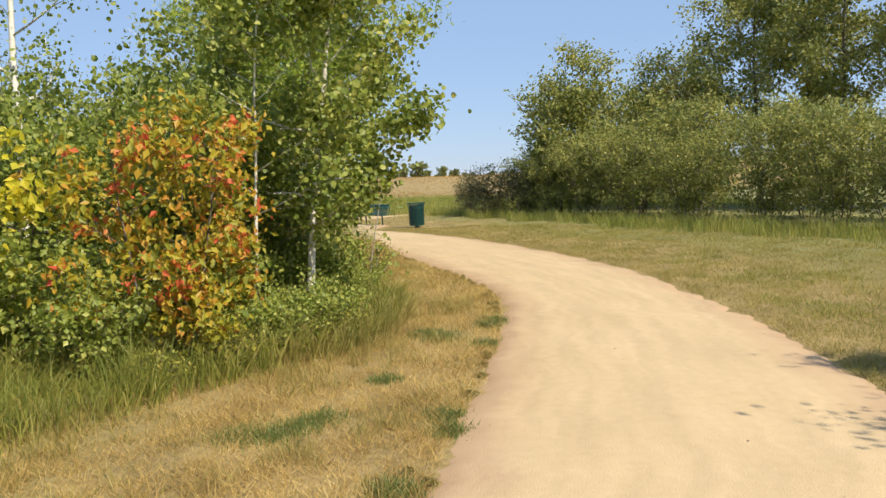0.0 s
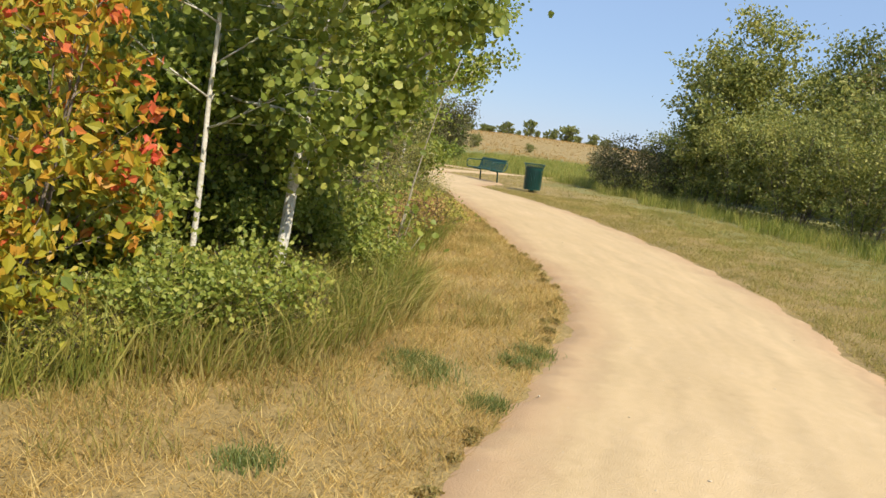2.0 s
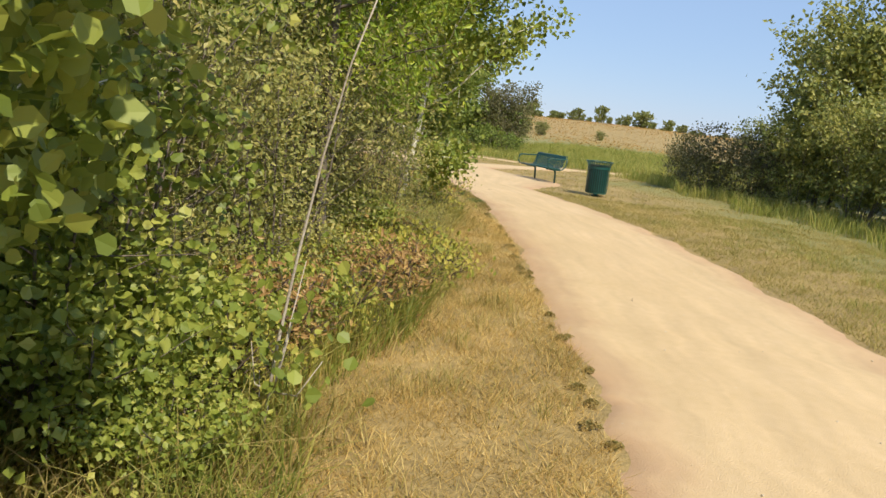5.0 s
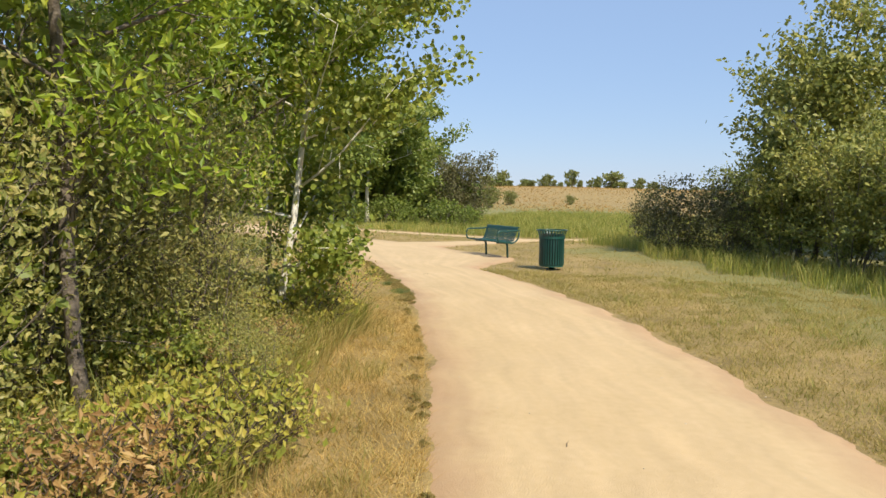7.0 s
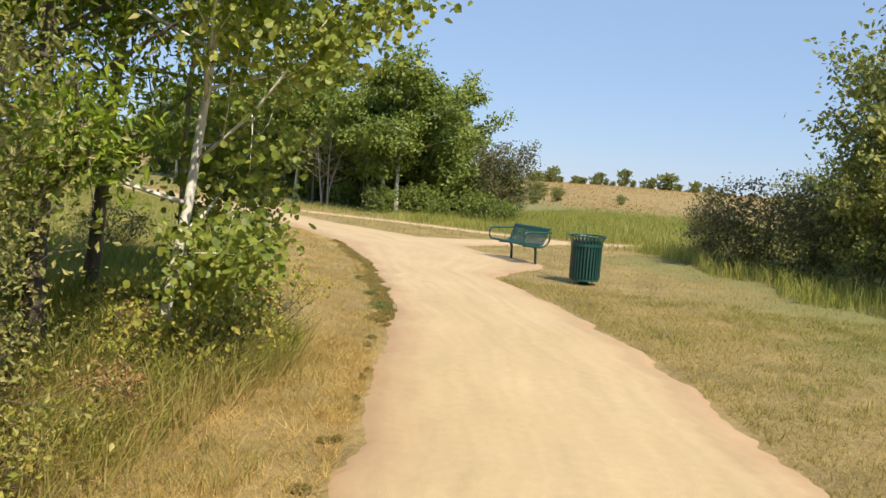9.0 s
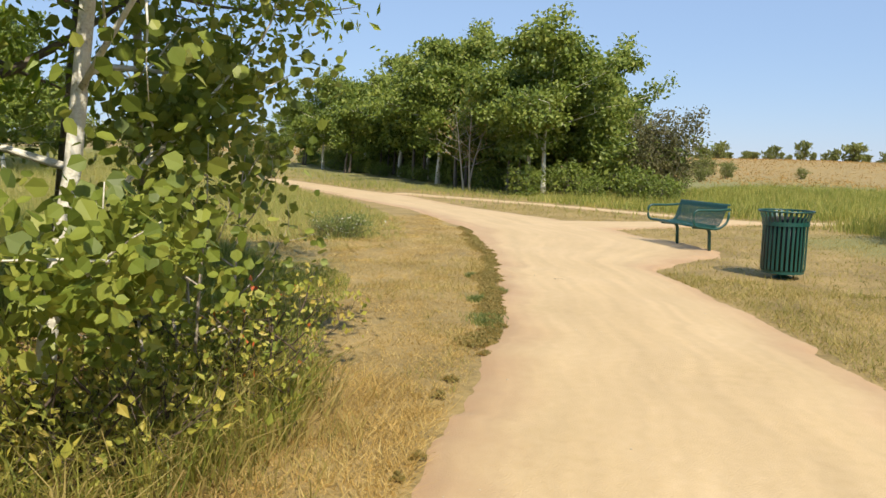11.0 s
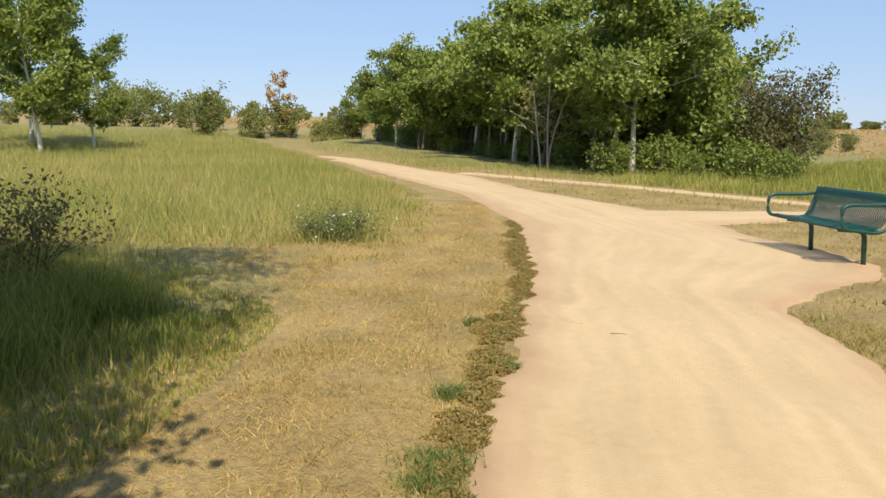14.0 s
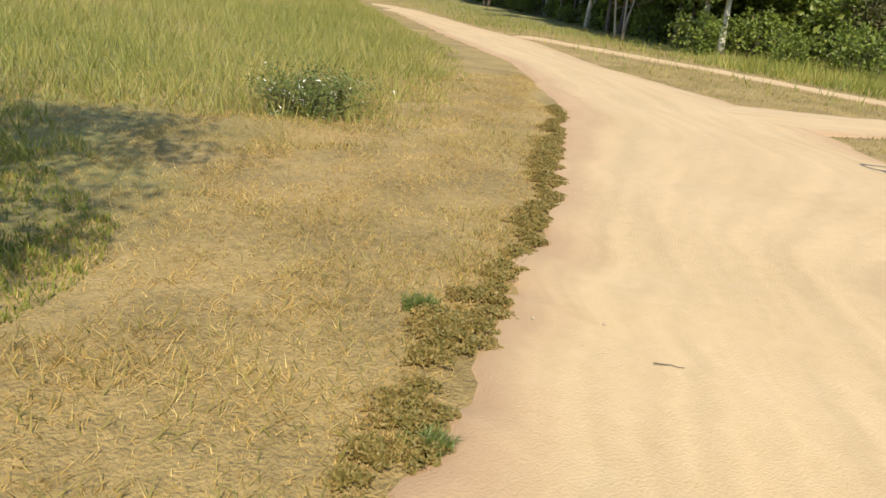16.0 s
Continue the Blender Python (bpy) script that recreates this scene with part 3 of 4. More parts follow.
for x, y, s, t in ((-0.95, 12.4, 0.3, 65), (-1.9, 13.0, 0.55, 155), (-5.0, 13.6, 0.9, 85), (-6.2, 15.6, 0.9, 35), (-1.3, 8.5, 0.9, 15), (-1.2, 10.0, 0.75, 115), (-2.5, 10.4, 0.95, 40), (-3.3, 10.2, 1.1, 10), (-1.7, 9.5, 0.75, 70), (-3.0, 12.7, 1.2, 50), (-3.3, 13.6, 0.9, 90), (-4.2, 10.4, 1.3, 140), (-5.4, 12.0, 1.3, 190), (-6.2, 9.0, 1.3, 230), (-2.3, 13.2, 0.85, 280)):
    copy_thing(shrub_w, spot(x, y, t, s))
for x, y, s, t in ((-0.6, 9.4, 0.55, 33), (-0.7, 10.3, 0.5, 75), (0.45, 5.0, 0.62, 5), (0.15, 4.5, 0.6, 215), (-1.3, 3.6, 0.85, 85), (-1.6, 5.1, 1.1, 60), (-0.4, 7.5, 0.9, 20), (-2.7, 4.0, 1.2, 100), (0.2, 7.4, 0.5, 150), (-0.5, 8.5, 0.6, 10), (-3.3, 2.4, 1.1, 200), (-1.9, 12.6, 0.7, 260), (-0.9, 6.8, 0.8, 310)):
    copy_thing(shrub_g, spot(x, y, t, s))
plant("autumn_shrub", "box elder shrub turning red, orange and yellow", "shrub", H, spot(-0.65, 4.0), 31, 2.75, 1.2, 4600, 0.085, M_AUTUMN, M_BARK, 0.1, 0.025, 8, 4, 4, slim=0.6, droop=0.5, sigma=0.11, extra=(600, M_RED, "red and orange leaves"))
plant("yellow_sapling", "young tree with clear yellow autumn leaves", "tree", H, spot(-2.05, 3.0), 32, 2.7, 0.8, 1500, 0.09, M_YELLOW, M_BARK, 0.25, 0.02, 9, 3, 1, slim=0.75, droop=0.4)
# the second group of trees
plant("ash_tree", "green ash tree with bright pointed leaflets", "tree", H, spot(-3.8, 15.2), 41, 6.4, 1.9, 20000, 0.10, M_ASH, M_BARK, 0.22, 0.09, 22, 6, 1, (0.03, 0), 0.36, droop=0.25)
plant("ash_tree", "dark-trunked ash tree with drooping shaded leaves", "tree", H, spot(-5.2, 16.8), 42, 6.2, 2.2, 16000, 0.105, M_ASH, M_BARK, 0.42, 0.085, 20, 6, 1, (0.06, 0.12), 0.36, droop=0.3, rise=0.4)
plant("aspen_tree", "pale-trunked aspen with broad yellow-green leaves", "tree", H, spot(-2.95, 15.65), 43, 6.2, 1.6, 17000, 0.064, M_ASPEN, M_BARK_W, 0.15, 0.05, 20, 6, 1, (0.05, 0.15), 0.95)
plant("aspen_tree", "slim aspen with rounded leaves beside the path", "tree", H, spot(-5.0, 15.6), 44, 4.8, 1.0, 4000, 0.062, M_ASPEN, M_BARK_W, 0.2, 0.03, 14, 4, 1, (0.03, 0), 0.95)
for x, y, s, t in ((-6.0, 13.8, 1.2, 20), (-7.5, 15.0, 1.3, 110)):
    copy_thing(shrub_w, spot(x, y, t, s))
plant("box_elder", "small box elder with pale stem and dark drooping leaves", "tree", H, spot(-4.0, 16.9), 47, 5.3, 1.7, 15000, 0.09, M_ASH, M_DEAD, 0.5, 0.04, 18, 6, 1, (0.22, 0.15), 0.4, droop=0.4, rise=0.4)
aspen_sh = plant("shrub", "low aspen shoots with yellowing leaves and bare twigs", "shrub", H, spot(-3.1, 16.55), 45, 1.8, 0.9, 1300, 0.052, M_ASPEN, M_DEAD, 0.2, 0.02, 6, 3, 5, slim=0.95)
plant("rose_shrub", "low wild rose with yellowing leaves and a few red ones", "shrub", H, spot(-2.7, 16.75), 46, 0.85, 0.7, 1300, 0.038, M_WEED, M_TWIG, 0.1, 0.008, 6, 3, 7, slim=0.6, extra=(45, M_RED, "red and orange leaves"))

sapling = thing("sapling", "thin pale leaning sapling with a few large leaves", "tree", H, pose(0.25, 8.05, 0))
sr_ = np.random.default_rng(77)
stem_pts = np.array([(0, 0, -0.05), (0.06, 0, 0.5), (0.16, -0.02, 1.0), (0.28, -0.05, 1.5), (0.40, -0.08, 1.9), (0.56, -0.10, 2.3)])
part("trunk", mesh_of("trunk", *tubes([(stem_pts, np.linspace(0.010, 0.003, 6))], 8), M_DEAD, True), sapling)
low = np.array([(-0.05, -0.05, 0.55), (0.25, -0.15, 0.75), (0.1, 0.15, 0.95), (0.3, 0.05, 0.5), (-0.1, 0.1, 0.35)])
part("crown", mesh_of("crown", *leaves(low[sr_.integers(0, 5, 70)] + sr_.normal(size=(70, 3)) * 0.12, 0.062, 0.95, r=sr_, round_leaf=True), M_ASPEN), sapling)
part("bough", mesh_of("bough", *tubes([(np.array([stem_pts[1] - [0, 0, 0.2], q * 0.6, q]), [0.006, 0.004, 0.002]) for q in low], 5), M_DEAD, True), sapling)

# low weeds in front of the thicket
weed = plant("weed_clump", "knee-high weeds in mixed green, yellow and rust", "weeds", "verge weeds", spot(-0.6, 12.0), 51, 0.6, 0.5, 520, 0.05, M_WEED, M_TWIG, 0.1, 0.005, 6, 3, 9, slim=0.55)
rust = plant("weed_clump", "dry rust-brown weed stalks with curled leaves", "weeds", "verge weeds", spot(-0.35, 10.2), 52, 0.75, 0.42, 800, 0.045, M_RUST, M_TWIG, 0.15, 0.005, 6, 3, 9, slim=0.4)
wr = random.Random(5)
for k in range(84):
    y = 8.2 + 8.6 * wr.random() ** 1.7
    x = float(along(HEDGE, y)) - 0.25 - wr.uniform(0, 1.7)
    m = spot(x, y, wr.uniform(0, 360), wr.uniform(0.65, 1.25))
    copy_thing(weed if wr.random() < 0.92 else rust, m)
for x, y, q in ((-0.35, 9.7, 1.15), (-0.3, 10.5, 1.7), (-0.55, 11.4, 1.2), (-0.85, 12.2, 1.2), (-0.65, 11.1, 1.2), (-0.3, 9.0, 1.65), (-0.9, 11.9, 1.1),):
    copy_thing(rust if q > 1.55 else weed, spot(x, y, q * 300, min(q, 1.2)))
for k in range(16):
    y = wr.uniform(2.5, 8.8)
    x = float(along(HEDGE, y)) - wr.uniform(0.25, 1.2)
    copy_thing(weed, spot(x, y, wr.uniform(0, 360), wr.uniform(0.7, 1.1)))

# ---- right hedge and trees ----
R = "right hedge"
rh = plant("hedge_shrub", "dense grey-green hedge shrub beside tall grass", "shrub", R, spot(8.9, 20.2), 61, 3.2, 1.9, 8000, 0.095, M_RIGHT, M_BARK, 0.1, 0.02, 10, 4, 9, slim=0.55, sigma=0.12, rise=1.2)
rh2 = plant("hedge_shrub", "leafy olive hedge shrub with pale twigs", "shrub", R, spot(11.0, 16.8), 62, 2.9, 1.8, 7000, 0.09, M_RIGHT, M_BARK, 0.1, 0.02, 10, 4, 8, slim=0.6, sigma=0.12, rise=1.2)
rb = plant("hedge_shrub", "low brownish bush at the hedge's end", "shrub", R, spot(0.2, 31.2), 63, 2.2, 1.4, 4000, 0.085, M_DARKBUSH, M_BARK, 0.1, 0.018, 7, 4, 8, slim=0.6)
for x, y, s, t in ((7.2, 22.8, 1.0, 60), (5.6, 25.2, 1.12, 120), (4.2, 27.3, 1.1, 180), (10.2, 18.6, 1.0, 90), (12.8, 15.2, 1.0, 270), (14.5, 12.8, 1.0, 310), (2.9, 29.2, 0.95, 200), (1.8, 33.2, 0.9, 20),
                   (10.6, 22.0, 1.1, 30), (8.0, 25.5, 1.3, 150), (6.0, 27.6, 1.3, 240), (4.4, 29.6, 1.2, 15), (13.0, 19.0, 1.1, 250)):
    copy_thing(rh if int(t / 30) % 2 else rh2, spot(x, y, t, s))
copy_thing(rb, spot(1.7, 30.0, 100, 0.95))
copy_thing(rb, spot(-0.9, 34.0, 200, 0.8))
rt = plant("willow_tree", "grey-green willow tree rising above the hedge", "tree", R, spot(3.3, 30.2), 71, 6.9, 2.7, 17000, 0.15, M_RIGHT, M_BARK, 0.15, 0.09, 16, 6, 3, slim=0.6)
rt2 = plant("willow_tree", "tall dark-trunked tree with olive crown above the hedge", "tree", R, spot(11.4, 31.0), 72, 8.8, 2.6, 12500, 0.155, M_RIGHT, M_BARK, 0.28, 0.12, 18, 6, 1, slim=0.6)
for x, y, s, t in ((6.6, 32.2, 0.98, 50), (8.4, 35.0, 1.05, 170)):
    copy_thing(rt, spot(x, y, t, s))
for x, y, s, t in ((14.0, 28.6, 1.05, 80), (17.2, 25.6, 1.1, 200), (20.0, 22.0, 1.1, 140), (14.5, 34.0, 1.1, 30), (19.5, 30.0, 1.1, 260)):
    copy_thing(rt2, spot(x, y, t, s))
plant("dead_tree", "bare grey dead branches with a few brown leaves", "tree", R, spot(8.8, 31.2), 73, 6.4, 2.0, 700, 0.10, M_RUST, M_DEAD, 0.25, 0.06, 14, 7, 3, slim=0.5, sigma=0.3)
plant("willow_tree", "leafy tree beside the path, casting shade on it", "tree", R, spot(10.8, 0.2), 74, 6.0, 1.8, 17000, 0.09, M_RIGHT, M_BARK, 0.3, 0.08, 14, 5, 1, slim=0.6)

# ---- wood beyond the junction ----
F = "wood beyond the path"
f1 = plant("oak_tree", "broad green tree of the wood, pale trunk", "tree", F, spot(-16.0, 42.8), 81, 6.1, 2.3, 11000, 0.19, M_FOREST, M_BARK_W, 0.30, 0.11, 16, 6, 1, slim=0.7, rise=0.5)
f2 = plant("oak_tree", "dense green tree of the wood, dark trunk", "tree", F, spot(-19.0, 45.0), 82, 6.7, 2.4, 11500, 0.19, M_FOREST, M_BARK, 0.25, 0.12, 16, 6, 2, slim=0.7, rise=0.5)
for k, (x, y, s) in enumerate(((-17.2, 43.6, 1.0), (-15.6, 44.8, 1.0), (-19.6, 46.8, 0.98), (-23.0, 47.6, 0.98), (-28.8, 51.0, 1.05), (-21.8, 44.8, 1.0), (-24.5, 46.5, 1.12), (-27.5, 48.5, 1.15), (-31.0, 51.0, 1.1), (-35.0, 54.0, 1.0), (-39.5, 57.0, 0.95), (-18.6, 44.4, 0.95), (-26.0, 48.6, 1.15), (-33, 53, 1.1), (-29.5, 54, 1.25), (-45, 60, 0.75),
                               (-17.0, 48.5, 0.98), (-21.5, 50.0, 0.98), (-26.0, 53.0, 0.98), (-31.0, 56.5, 1.05), (-37, 60, 0.95), (-34.5, 49.8, 1.0), (-38.5, 51.8, 0.92), (-43, 54, 0.8), (-48, 57, 0.6), (-20, 55, 1.1))):
    copy_thing((f1, f2)[k % 2], spot(x, y, k * 67, s))
plant("dead_tree", "leaning bare grey tree inside the wood", "tree", F, spot(-20.2, 43.2), 83, 5.0, 1.8, 300, 0.12, M_RUST, M_DEAD, 0.3, 0.07, 12, 6, 3, slim=0.5, sigma=0.3)
db = plant("shrub", "rounded dark brownish bush beside the wood", "shrub", F, spot(-11.6, 44.4), 84, 3.4, 1.9, 9000, 0.12, M_DARKBUSH, M_BARK, 0.05, 0.025, 9, 4, 10, slim=0.6)
us = plant("shrub", "green undergrowth at the wood's edge", "shrub", F, spot(-16.0, 41.3), 85, 1.2, 1.1, 1600, 0.11, M_FOREST, M_BARK, 0.05, 0.012, 5, 3, 8, slim=0.6)
for k in range(24):
    t = k / 23
    x, y = -10 - 38 * t, 41.0 + 17.0 * t ** 1.1 + wr.uniform(-0.4, 0.8)
    copy_thing(us, spot(x, y, k * 50, wr.uniform(0.6, 1.25)))

for k in range(22):
    t = k / 21
    copy_thing(us, spot(-12.5 - 34 * t, 45.5 + 16 * t + wr.uniform(-0.8, 0.8), k * 37, wr.uniform(1.7, 2.5)))

# ---- meadow trees, hill shrubs, far trees ----
yt = plant("young_tree", "young bright green tree on the grassy rise", "tree", "young trees", spot(-31.0, 27.8, 0, 1.22), 91, 4.2, 1.5, 14000, 0.13, M_FOREST, M_BARK_W, 0.22, 0.07, 16, 5, 1, slim=0.55)
copy_thing(yt, spot(-36.0, 29.2, 120, 1.15))
copy_thing(yt, spot(-33.0, 30.5, 220, 0.75))
hs = plant("hill_shrub", "pale green shrub on the rise", "shrub", "hill shrubs", spot(-47, 43), 92, 3.2, 1.9, 2200, 0.2, M_FAR, M_BARK, 0.08, 0.03, 7, 4, 7, slim=0.6)
for k in range(22):
    copy_thing(hs, spot(-44 - 2.4 * k + wr.uniform(-1, 1), 62 - 1.4 * k + wr.uniform(-3, 3), k * 77, wr.uniform(0.7, 1.35)))
plant("rust_tree", "slender tree with rust-coloured leaves on the rise", "tree", "hill shrubs", spot(-58, 56), 93, 5.2, 1.3, 1600, 0.2, M_RUST, M_BARK, 0.15, 0.07, 12, 4, 1, slim=0.6)
ft = plant("far_tree", "distant green tree on the prairie skyline", "tree", "far trees", spot(-30, 190), 94, 3.6, 3.2, 550, 0.65, M_FAR, M_BARK, 0.03, 0.10, 6, 4, 6, slim=0.7)
for k in range(290):
    a = radians(-62 + 92 * k / 289 + wr.uniform(-0.6, 0.6))
    d = wr.uniform(168, 230)
    copy_thing(ft, spot(math.sin(a) * d, 15 + math.cos(a) * d, k * 91, 0.2 + 0.5 * wr.random() ** 2.2, wr.uniform(0.7, 1.7)))
for k, (x, y, s) in enumerate(((-24, 92, 0.55), (-29, 98, 0.6), (-27, 95, 0.7), (-31, 96, 0.6), (-19, 100, 0.4), (-33, 88, 0.7), (-35.5, 90, 0.6), (-21, 76, 0.4), (-23, 78, 0.5), (-37, 92, 0.7))):
    copy_thing(hs, spot(x, y, k * 60, s))


# ---- grass and verge growth ----
def scatter(n, x0, x1, y0, y1, keep, seed):
    r = np.random.default_rng(seed)
    x, y = r.uniform(x0, x1, n), r.uniform(y0, y1, n)
    k = keep(x, y, r.uniform(0, 1, n))
    return x[k], y[k], r


def grass(name, label, pts, low, high, width, lean, mat, bias=(0, 0), kind="stuff", edge=None):
    x, y, r = pts
    clump = 0.65 + 0.5 * (wobble(x, y, 0.35) * 0.5 + 0.5)
    h = r.uniform(low, high, len(x)) * clump
    if edge is not None:
        h = h * (0.12 + 0.88 * edge(x, y))
    v, f = blades(x, y, ground_z(x, y), h, width, lean, r, bias, name not in ("tall_grass",))
    return tagged(new(name, mesh_of(name, v, f, mat)), label, "grass", kind=kind)


def before_hedge(x, y):
    return x - along(HEDGE, y)


def strip(n, y0, y1, table, reach, seed, keep=None):
    """Points beside one edge of the path, thinning outwards."""
    r = np.random.default_rng(seed)
    y = y0 + (y1 - y0) * r.uniform(0, 1, n) ** 1.15
    x = along(table, y) + reach * r.uniform(0, 1, n) ** 1.1
    k = (off_path(x, y) > 0.0) & (r.uniform(0, 1, n) < 0.72 + 0.3 * wobble(x, y, 0.4) + 0.4 * wobble(x, y, 0.11))
    if keep is not None:
        k &= keep(x, y)
    return x[k], y[k], r


grass("dry_grass", "short straw-coloured mown grass along the path", strip(300000, -1.5, 17.8, LEFT, -4.6, 1, lambda x, y: before_hedge(x, y) > -0.4), 0.03, 0.13, 0.0032, 1.4, M_DRY)
grass("dry_grass", "matted dry lawn inside the path's bend", strip(360000, 15.5, 30, LEFT, -7.5, 12, lambda x, y: ((before_hedge(x, y) > -0.5) | (y > 20.4)) & (x > -12)), 0.022, 0.06, 0.0038, 1.7, M_DRY)
grass("verge_grass", "green blades mixed into the dry verge", strip(90000, -1.5, 27, LEFT, -4.5, 13, lambda x, y: (before_hedge(x, y) > -0.4) & (wobble(x, y, 0.9) + 0.5 * wobble(x, y, 0.3) > 0.1)), 0.04, 0.14, 0.0035, 1.0, M_VERGE)
grass("verge_grass", "short green-tan grass verge on the open side of the path", strip(260000, 3, 24.2, RIGHT, 6.0, 2), 0.03, 0.10, 0.0045, 1.0, M_VERGE)
grass("verge_grass", "greener patches of longer grass in the open verge", strip(80000, 2, 24.2, RIGHT, 6.5, 16,
      lambda x, y: (off_path(x, y) > 0.5) & (wobble(x, y, 1.1) + 0.7 * wobble(x, y, 0.35) + 0.25 * ramp01(off_path(x, y), 1, 5) > 0.3)), 0.05, 0.16, 0.0045, 0.9, M_TALL)
grass("verge_grass", "greener mown grass beside the bench and bin", scatter(70000, -13, 4, 20, 37,
      lambda x, y, q: (off_path(x, y) > 0.0) & (x > along(RIGHT, y) - 0.2), 3), 0.03, 0.09, 0.007, 1.0, M_VERGE)
grass("tall_grass", "long arching green grass at the thicket's foot", scatter(160000, -5.5, 1.6, -1, 17.3,
      lambda x, y, q: (before_hedge(x, y) < 0.15) & (before_hedge(x, y) > -2.4) & (q < 0.5 - 0.4 * wobble(x, y, 0.45)), 4), 0.22, 0.62, 0.005, 0.8, M_TALL, (0.25, -0.15))
grass("tall_grass", "rough ankle-high grass, green and straw, between path and thicket", strip(90000, -1.5, 17, LEFT, -4.6, 14,
      lambda x, y: (before_hedge(x, y) > -0.3) & (off_path(x, y) > 0.35) & (wobble(x, y, 0.55) + 0.6 * wobble(x, y, 0.2) > 0.75 - 0.9 * ramp01(-before_hedge(x, y), -1.6, 0.0))), 0.06, 0.24, 0.003, 1.1, M_VERGE)
grass("tall_grass", "long yellow-green and straw grass bending towards the path", scatter(60000, -4.5, 1.2, 4.0, 17.3,
      lambda x, y, q: (before_hedge(x, y) < 0.25) & (before_hedge(x, y) > -1.3) & (q < 0.55 * ramp01(np.abs(y - 9.3), 0.8, 2.2) + 0.25 * wobble(x, y, 0.4)), 15), 0.25, 0.6, 0.0045, 1.1, M_VERGE, (0.35, -0.1))
grass("tall_grass", "tall green grass in the shade of the trees", scatter(80000, -13, -3.0, 16.4, 21.2,
      lambda x, y, q: (before_hedge(x, y) < 0.1) & (q < 0.75 + 0.4 * wobble(x, y, 0.6)), 5), 0.25, 0.65, 0.006, 0.55, M_TALL, edge=lambda x, y: ramp01(-before_hedge(x, y) + 0.3 * wobble(x, y, 0.4), -0.1, 2.6) * ramp01(21.0 - y, 0, 1.2))
grass("tall_grass", "tall grass along the foot of the hedge", scatter(130000, -4, 17, 10, 42,
      lambda x, y, q: (np.abs(x - (10.6 - 0.62 * (y - 14))) < 1.3 + 0.4 * wobble(x, y, 1)) & (off_path(x, y) > 0.6), 6), 0.15, 0.55, 0.008, 0.6, M_TALL)
grass("meadow_grass", "knee-high yellow-green meadow grass on the rise", scatter(430000, -58, -4.5, 19, 52,
      lambda x, y, q: (x < along(LEFT, y) - 1.6) & (y > 23.0 + 1.1 * (x + 9.2) + 0.3 * wobble(x, y, 0.9)) & (y > 21.2 + 0.35 * wobble(x, y, 1.1)) & (q < 1.15 - (-x - 5) / 45), 7), 0.14, 0.42, 0.008, 0.7, M_MEADOW, edge=lambda x, y: ramp01(along(LEFT, y) - x, 1.4, 3.2) * ramp01(y - 22.8 - 1.1 * (x + 9.2), 0, 1.0) * ramp01(y - 21.0, 0, 0.8))
grass("meadow_grass", "meadow grass behind the shaded trees", scatter(120000, -30, -8.0, 8, 24.6,
      lambda x, y, q: (y < 21.6) & (x < along(HEDGE, y) + 0.3), 8), 0.07, 0.22, 0.008, 0.6, M_MEADOW)
grass("verge_grass", "rough grass strip between path and wood", scatter(70000, -48, 4, 33, 60,
      lambda x, y, q: (x > along(RIGHT, y) + 0.2) & (off_path(x, y) > 0.15) & (off_path(x, y) < 5) & ((y > 35.2 - 0.3 * (x + 10)) | (q < 0.2)), 9), 0.08, 0.34, 0.010, 0.6, M_TALL)
grass("reeds", "marsh reeds and rough prairie beyond the bench", scatter(90000, -14, 14, 35.5, 66,
      lambda x, y, q: (off_path(x, y) > 0.3) & (y + 0.5 * x > 31), 10), 0.12, 0.45, 0.014, 0.6, M_TALL)
grass("prairie_grass", "golden prairie grass on the far slope", scatter(70000, -120, 60, 70, 190, lambda x, y, q: q < 0.9, 11), 0.10, 0.28, 0.07, 2.0, M_STRAW)

tuft_r = np.random.default_rng(3)


def tuft(x, y, w, h, n, mat, label, name="grass_tuft"):
    q = tuft_r.normal(size=(n, 2)) * w
    v, f = blades(q[:, 0], q[:, 1], np.zeros(n), tuft_r.uniform(0.4, 1, n) * h, 0.0035, 0.9, tuft_r)
    ob = new(name, mesh_of(name, v, f, mat))
    ob.matrix_basis = spot(x, y)
    return tagged(ob, label, "grass", "verge tufts", "stuff")


for x, y, w in ((1.6, 5.36, 0.13), (1.72, 5.2, 0.12), (1.48, 5.5, 0.09), (1.48, 3.47, 0.08), (1.14, 2.19, 0.12), (1.25, 2.4, 0.1), (1.0, 2.05, 0.1), (0.75, 2.0, 0.1), (2.19, 2.19, 0.09), (2.12, 2.5, 0.08),
                (2.02, 1.12, 0.08), (2.19, 6.27, 0.09), (2.15, 5.9, 0.07), (2.2, 4.9, 0.07), (-3.33, 19.94, 0.08), (-3.2, 19.75, 0.07), (-3.91, 20.63, 0.045), (-4.9, 21.93, 0.03), (-4.05, 21.3, 0.03)):
    tuft(x, y, w, 0.09, 500, M_TUFT, "dark green grass tuft in dry grass")


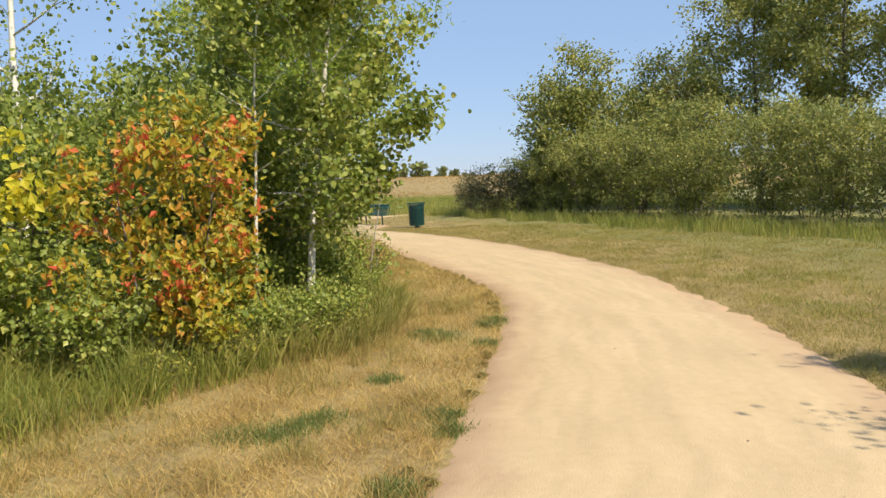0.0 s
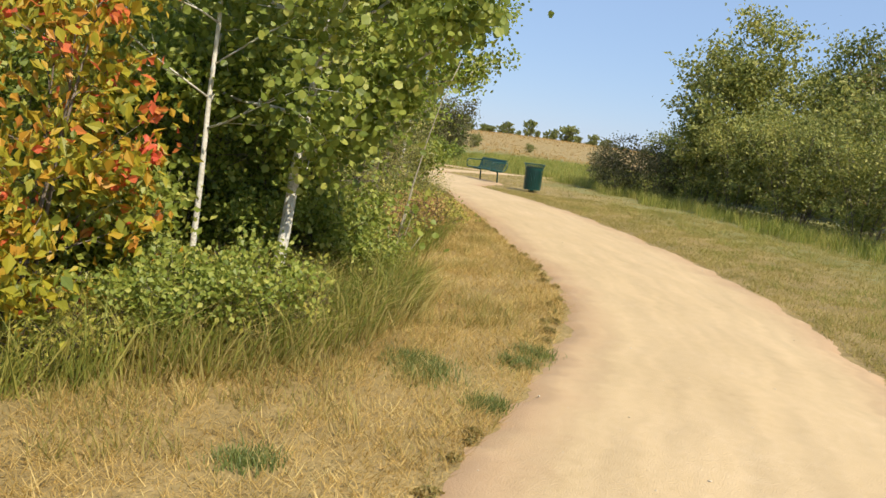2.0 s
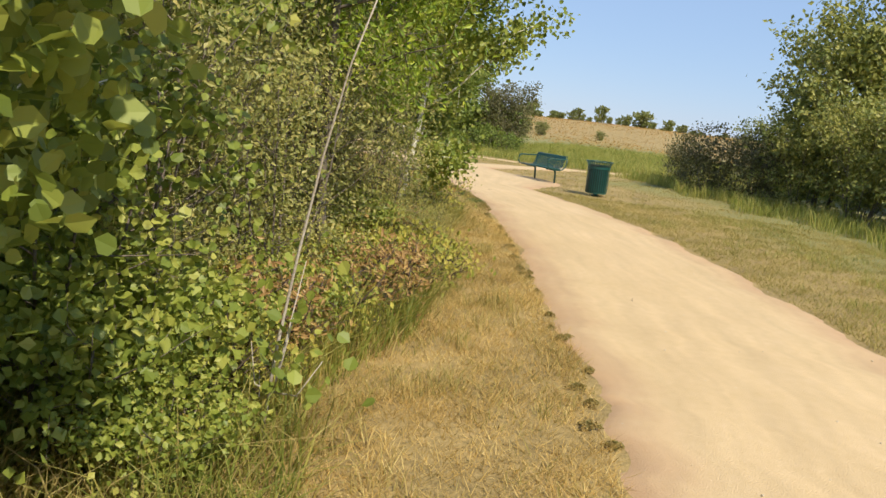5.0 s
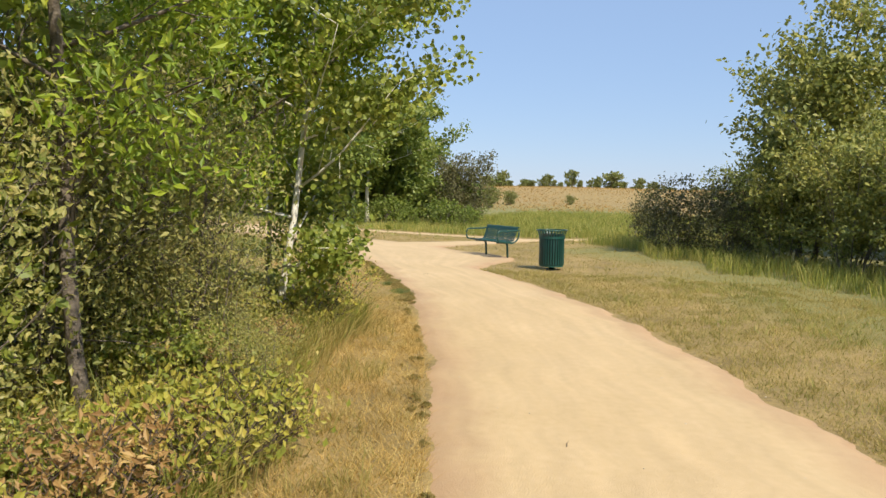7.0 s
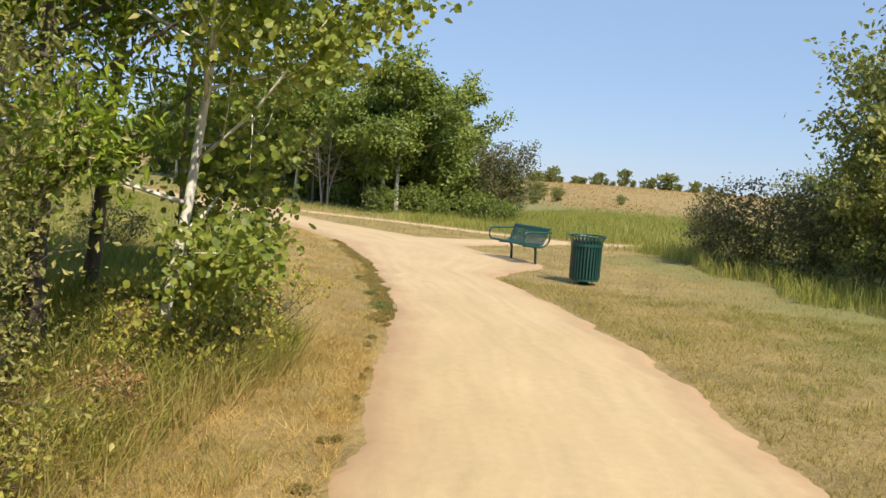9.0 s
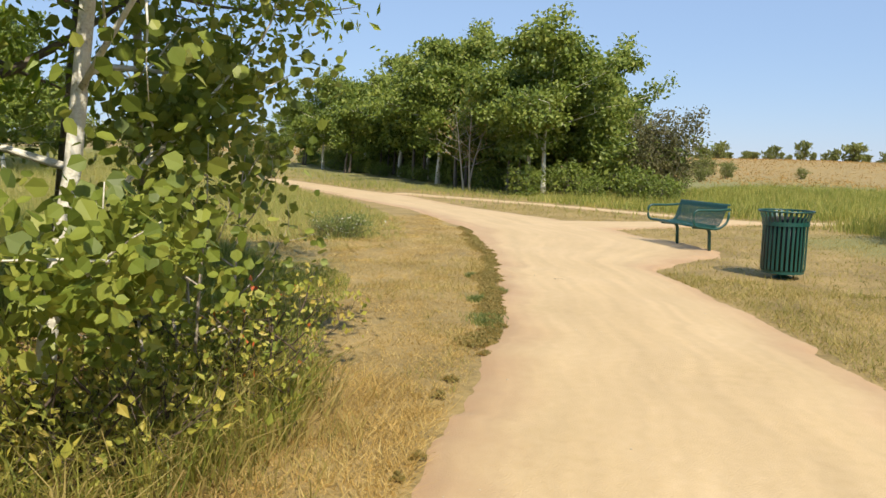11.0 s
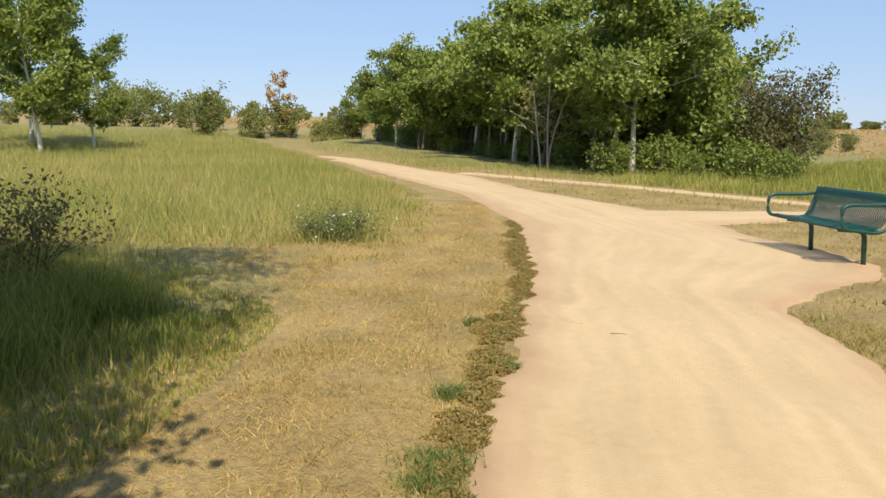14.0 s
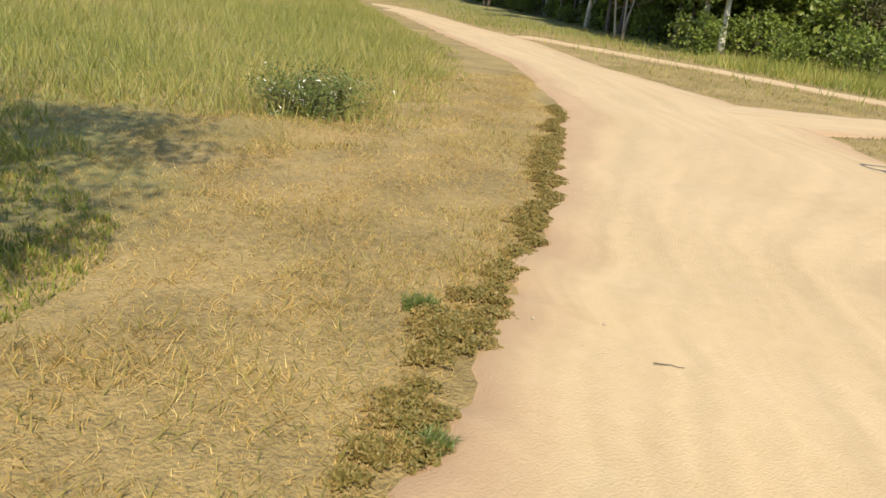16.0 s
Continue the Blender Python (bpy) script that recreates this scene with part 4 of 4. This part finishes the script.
def creeper(x, y, w, seed):
    r = np.random.default_rng(seed)
    n = int(26000 * w * w) + 120
    a, q = r.uniform(0, 2 * np.pi, n), np.sqrt(r.uniform(0, 1, n))
    q = q * (0.75 + 0.25 * np.sin(a * 3 + seed) + 0.15 * np.sin(a * 7 + seed * 2))
    p = np.stack([np.cos(a) * q * w * 0.75, np.sin(a) * q * w, 0.012 + 0.05 * (1 - q * 0.8) * r.uniform(0.2, 1, n)], 1)
    v, f = leaves(p, 0.02, 0.55, r=r)
    ob = new("creeping_weed", mesh_of("creeping_weed", v, f, M_CREEP))
    ob.matrix_basis = spot(x, y)
    return tagged(ob, "low creeping weed spreading over the path edge", "weeds", "edge weeds", "stuff")


for k in range(170):
    y = 18.9 + 8.5 * (k / 169) + wr.uniform(-0.1, 0.1)
    body = 0.5 + 0.5 * math.sin(y * 3.1) * math.sin(y * 1.3 + 1)
    if wr.random() < 0.7 + 0.5 * body:
        creeper(float(along(LEFT, y)) - wr.uniform(-0.06, 0.06 + 0.2 * body), y, wr.uniform(0.06, 0.11 + 0.07 * body), k)
for k in range(40):
    y = wr.uniform(1, 18.5)
    creeper(float(along(LEFT, y)) - wr.uniform(-0.02, 0.15), y, wr.uniform(0.04, 0.1), 300 + k)

fl = plant("flowering_shrub", "low dark green weed mound with tiny white flowers", "shrub", "", spot(-9.3, 24.0), 95, 0.42, 0.75, 3600, 0.045, M_TUFT, M_TWIG, 0.05, 0.006, 6, 3, 12, slim=0.4,
           extra=(110, M_PETAL, "tiny white flowers"))
plant("shrub", "dark twiggy low shrub in the shade", "shrub", "", spot(-8.2, 19.8), 96, 1.0, 0.8, 2400, 0.045, M_DARKBUSH, M_TWIG, 0.1, 0.008, 6, 3, 9, slim=0.5)
for k in range(4):
    copy_thing(weed if k else rust, spot(-3.3 - 0.5 * k, 17.1 + 0.2 * k, k * 80, 0.6))

# small stones and a twig on the path
stone = bmesh.new()
bmesh.ops.create_icosphere(stone, subdivisions=1, radius=0.5)
for v in stone.verts:
    v.co *= 1 + 0.25 * noise.noise(v.co * 3)
    v.co.z *= 0.55
stone_me = bpy.data.meshes.new("pebble")
stone.to_mesh(stone_me)
stone.free()
stone_me.materials.append(M_STONE)
for k in range(150):
    y = wr.uniform(0, 27)
    xl, xr = float(along(LEFT, y)), float(along(RIGHT, y))
    t = wr.random() ** 2
    t = t if wr.random() < 0.6 else 1 - t
    s = wr.uniform(0.008, 0.022)
    ob = new("pebble", stone_me)
    ob.matrix_basis = pose(xl + (xr - xl) * (0.03 + 0.94 * t), y, 0.03 * math.sin(math.pi * (0.03 + 0.94 * t)) + 0.001, 0, 0, wr.uniform(0, 360)) @ Matrix.Diagonal((s, s * 0.8, s, 1))
    tagged(ob, "small pale pebble lying on the path", "stone", "path pebbles")
for x, y, t in ((-3.97, 22.36, 20), (1.2, 13.0, 80)):
    q = curved((0, 0, 0.008), (1, 0.2, 0), 0.13, 0, 5, np.random.default_rng(9), 0.25)
    q[:, 2] = 0.008
    ob = new("twig", mesh_of("twig", *tubes([(q, np.linspace(0.0028, 0.0012, 6))], 5), M_TWIG, True))
    ob.matrix_basis = pose(x, y, 0.024, 0, 0, t)
    tagged(ob, "small dry brown twig lying on the path", "twig")
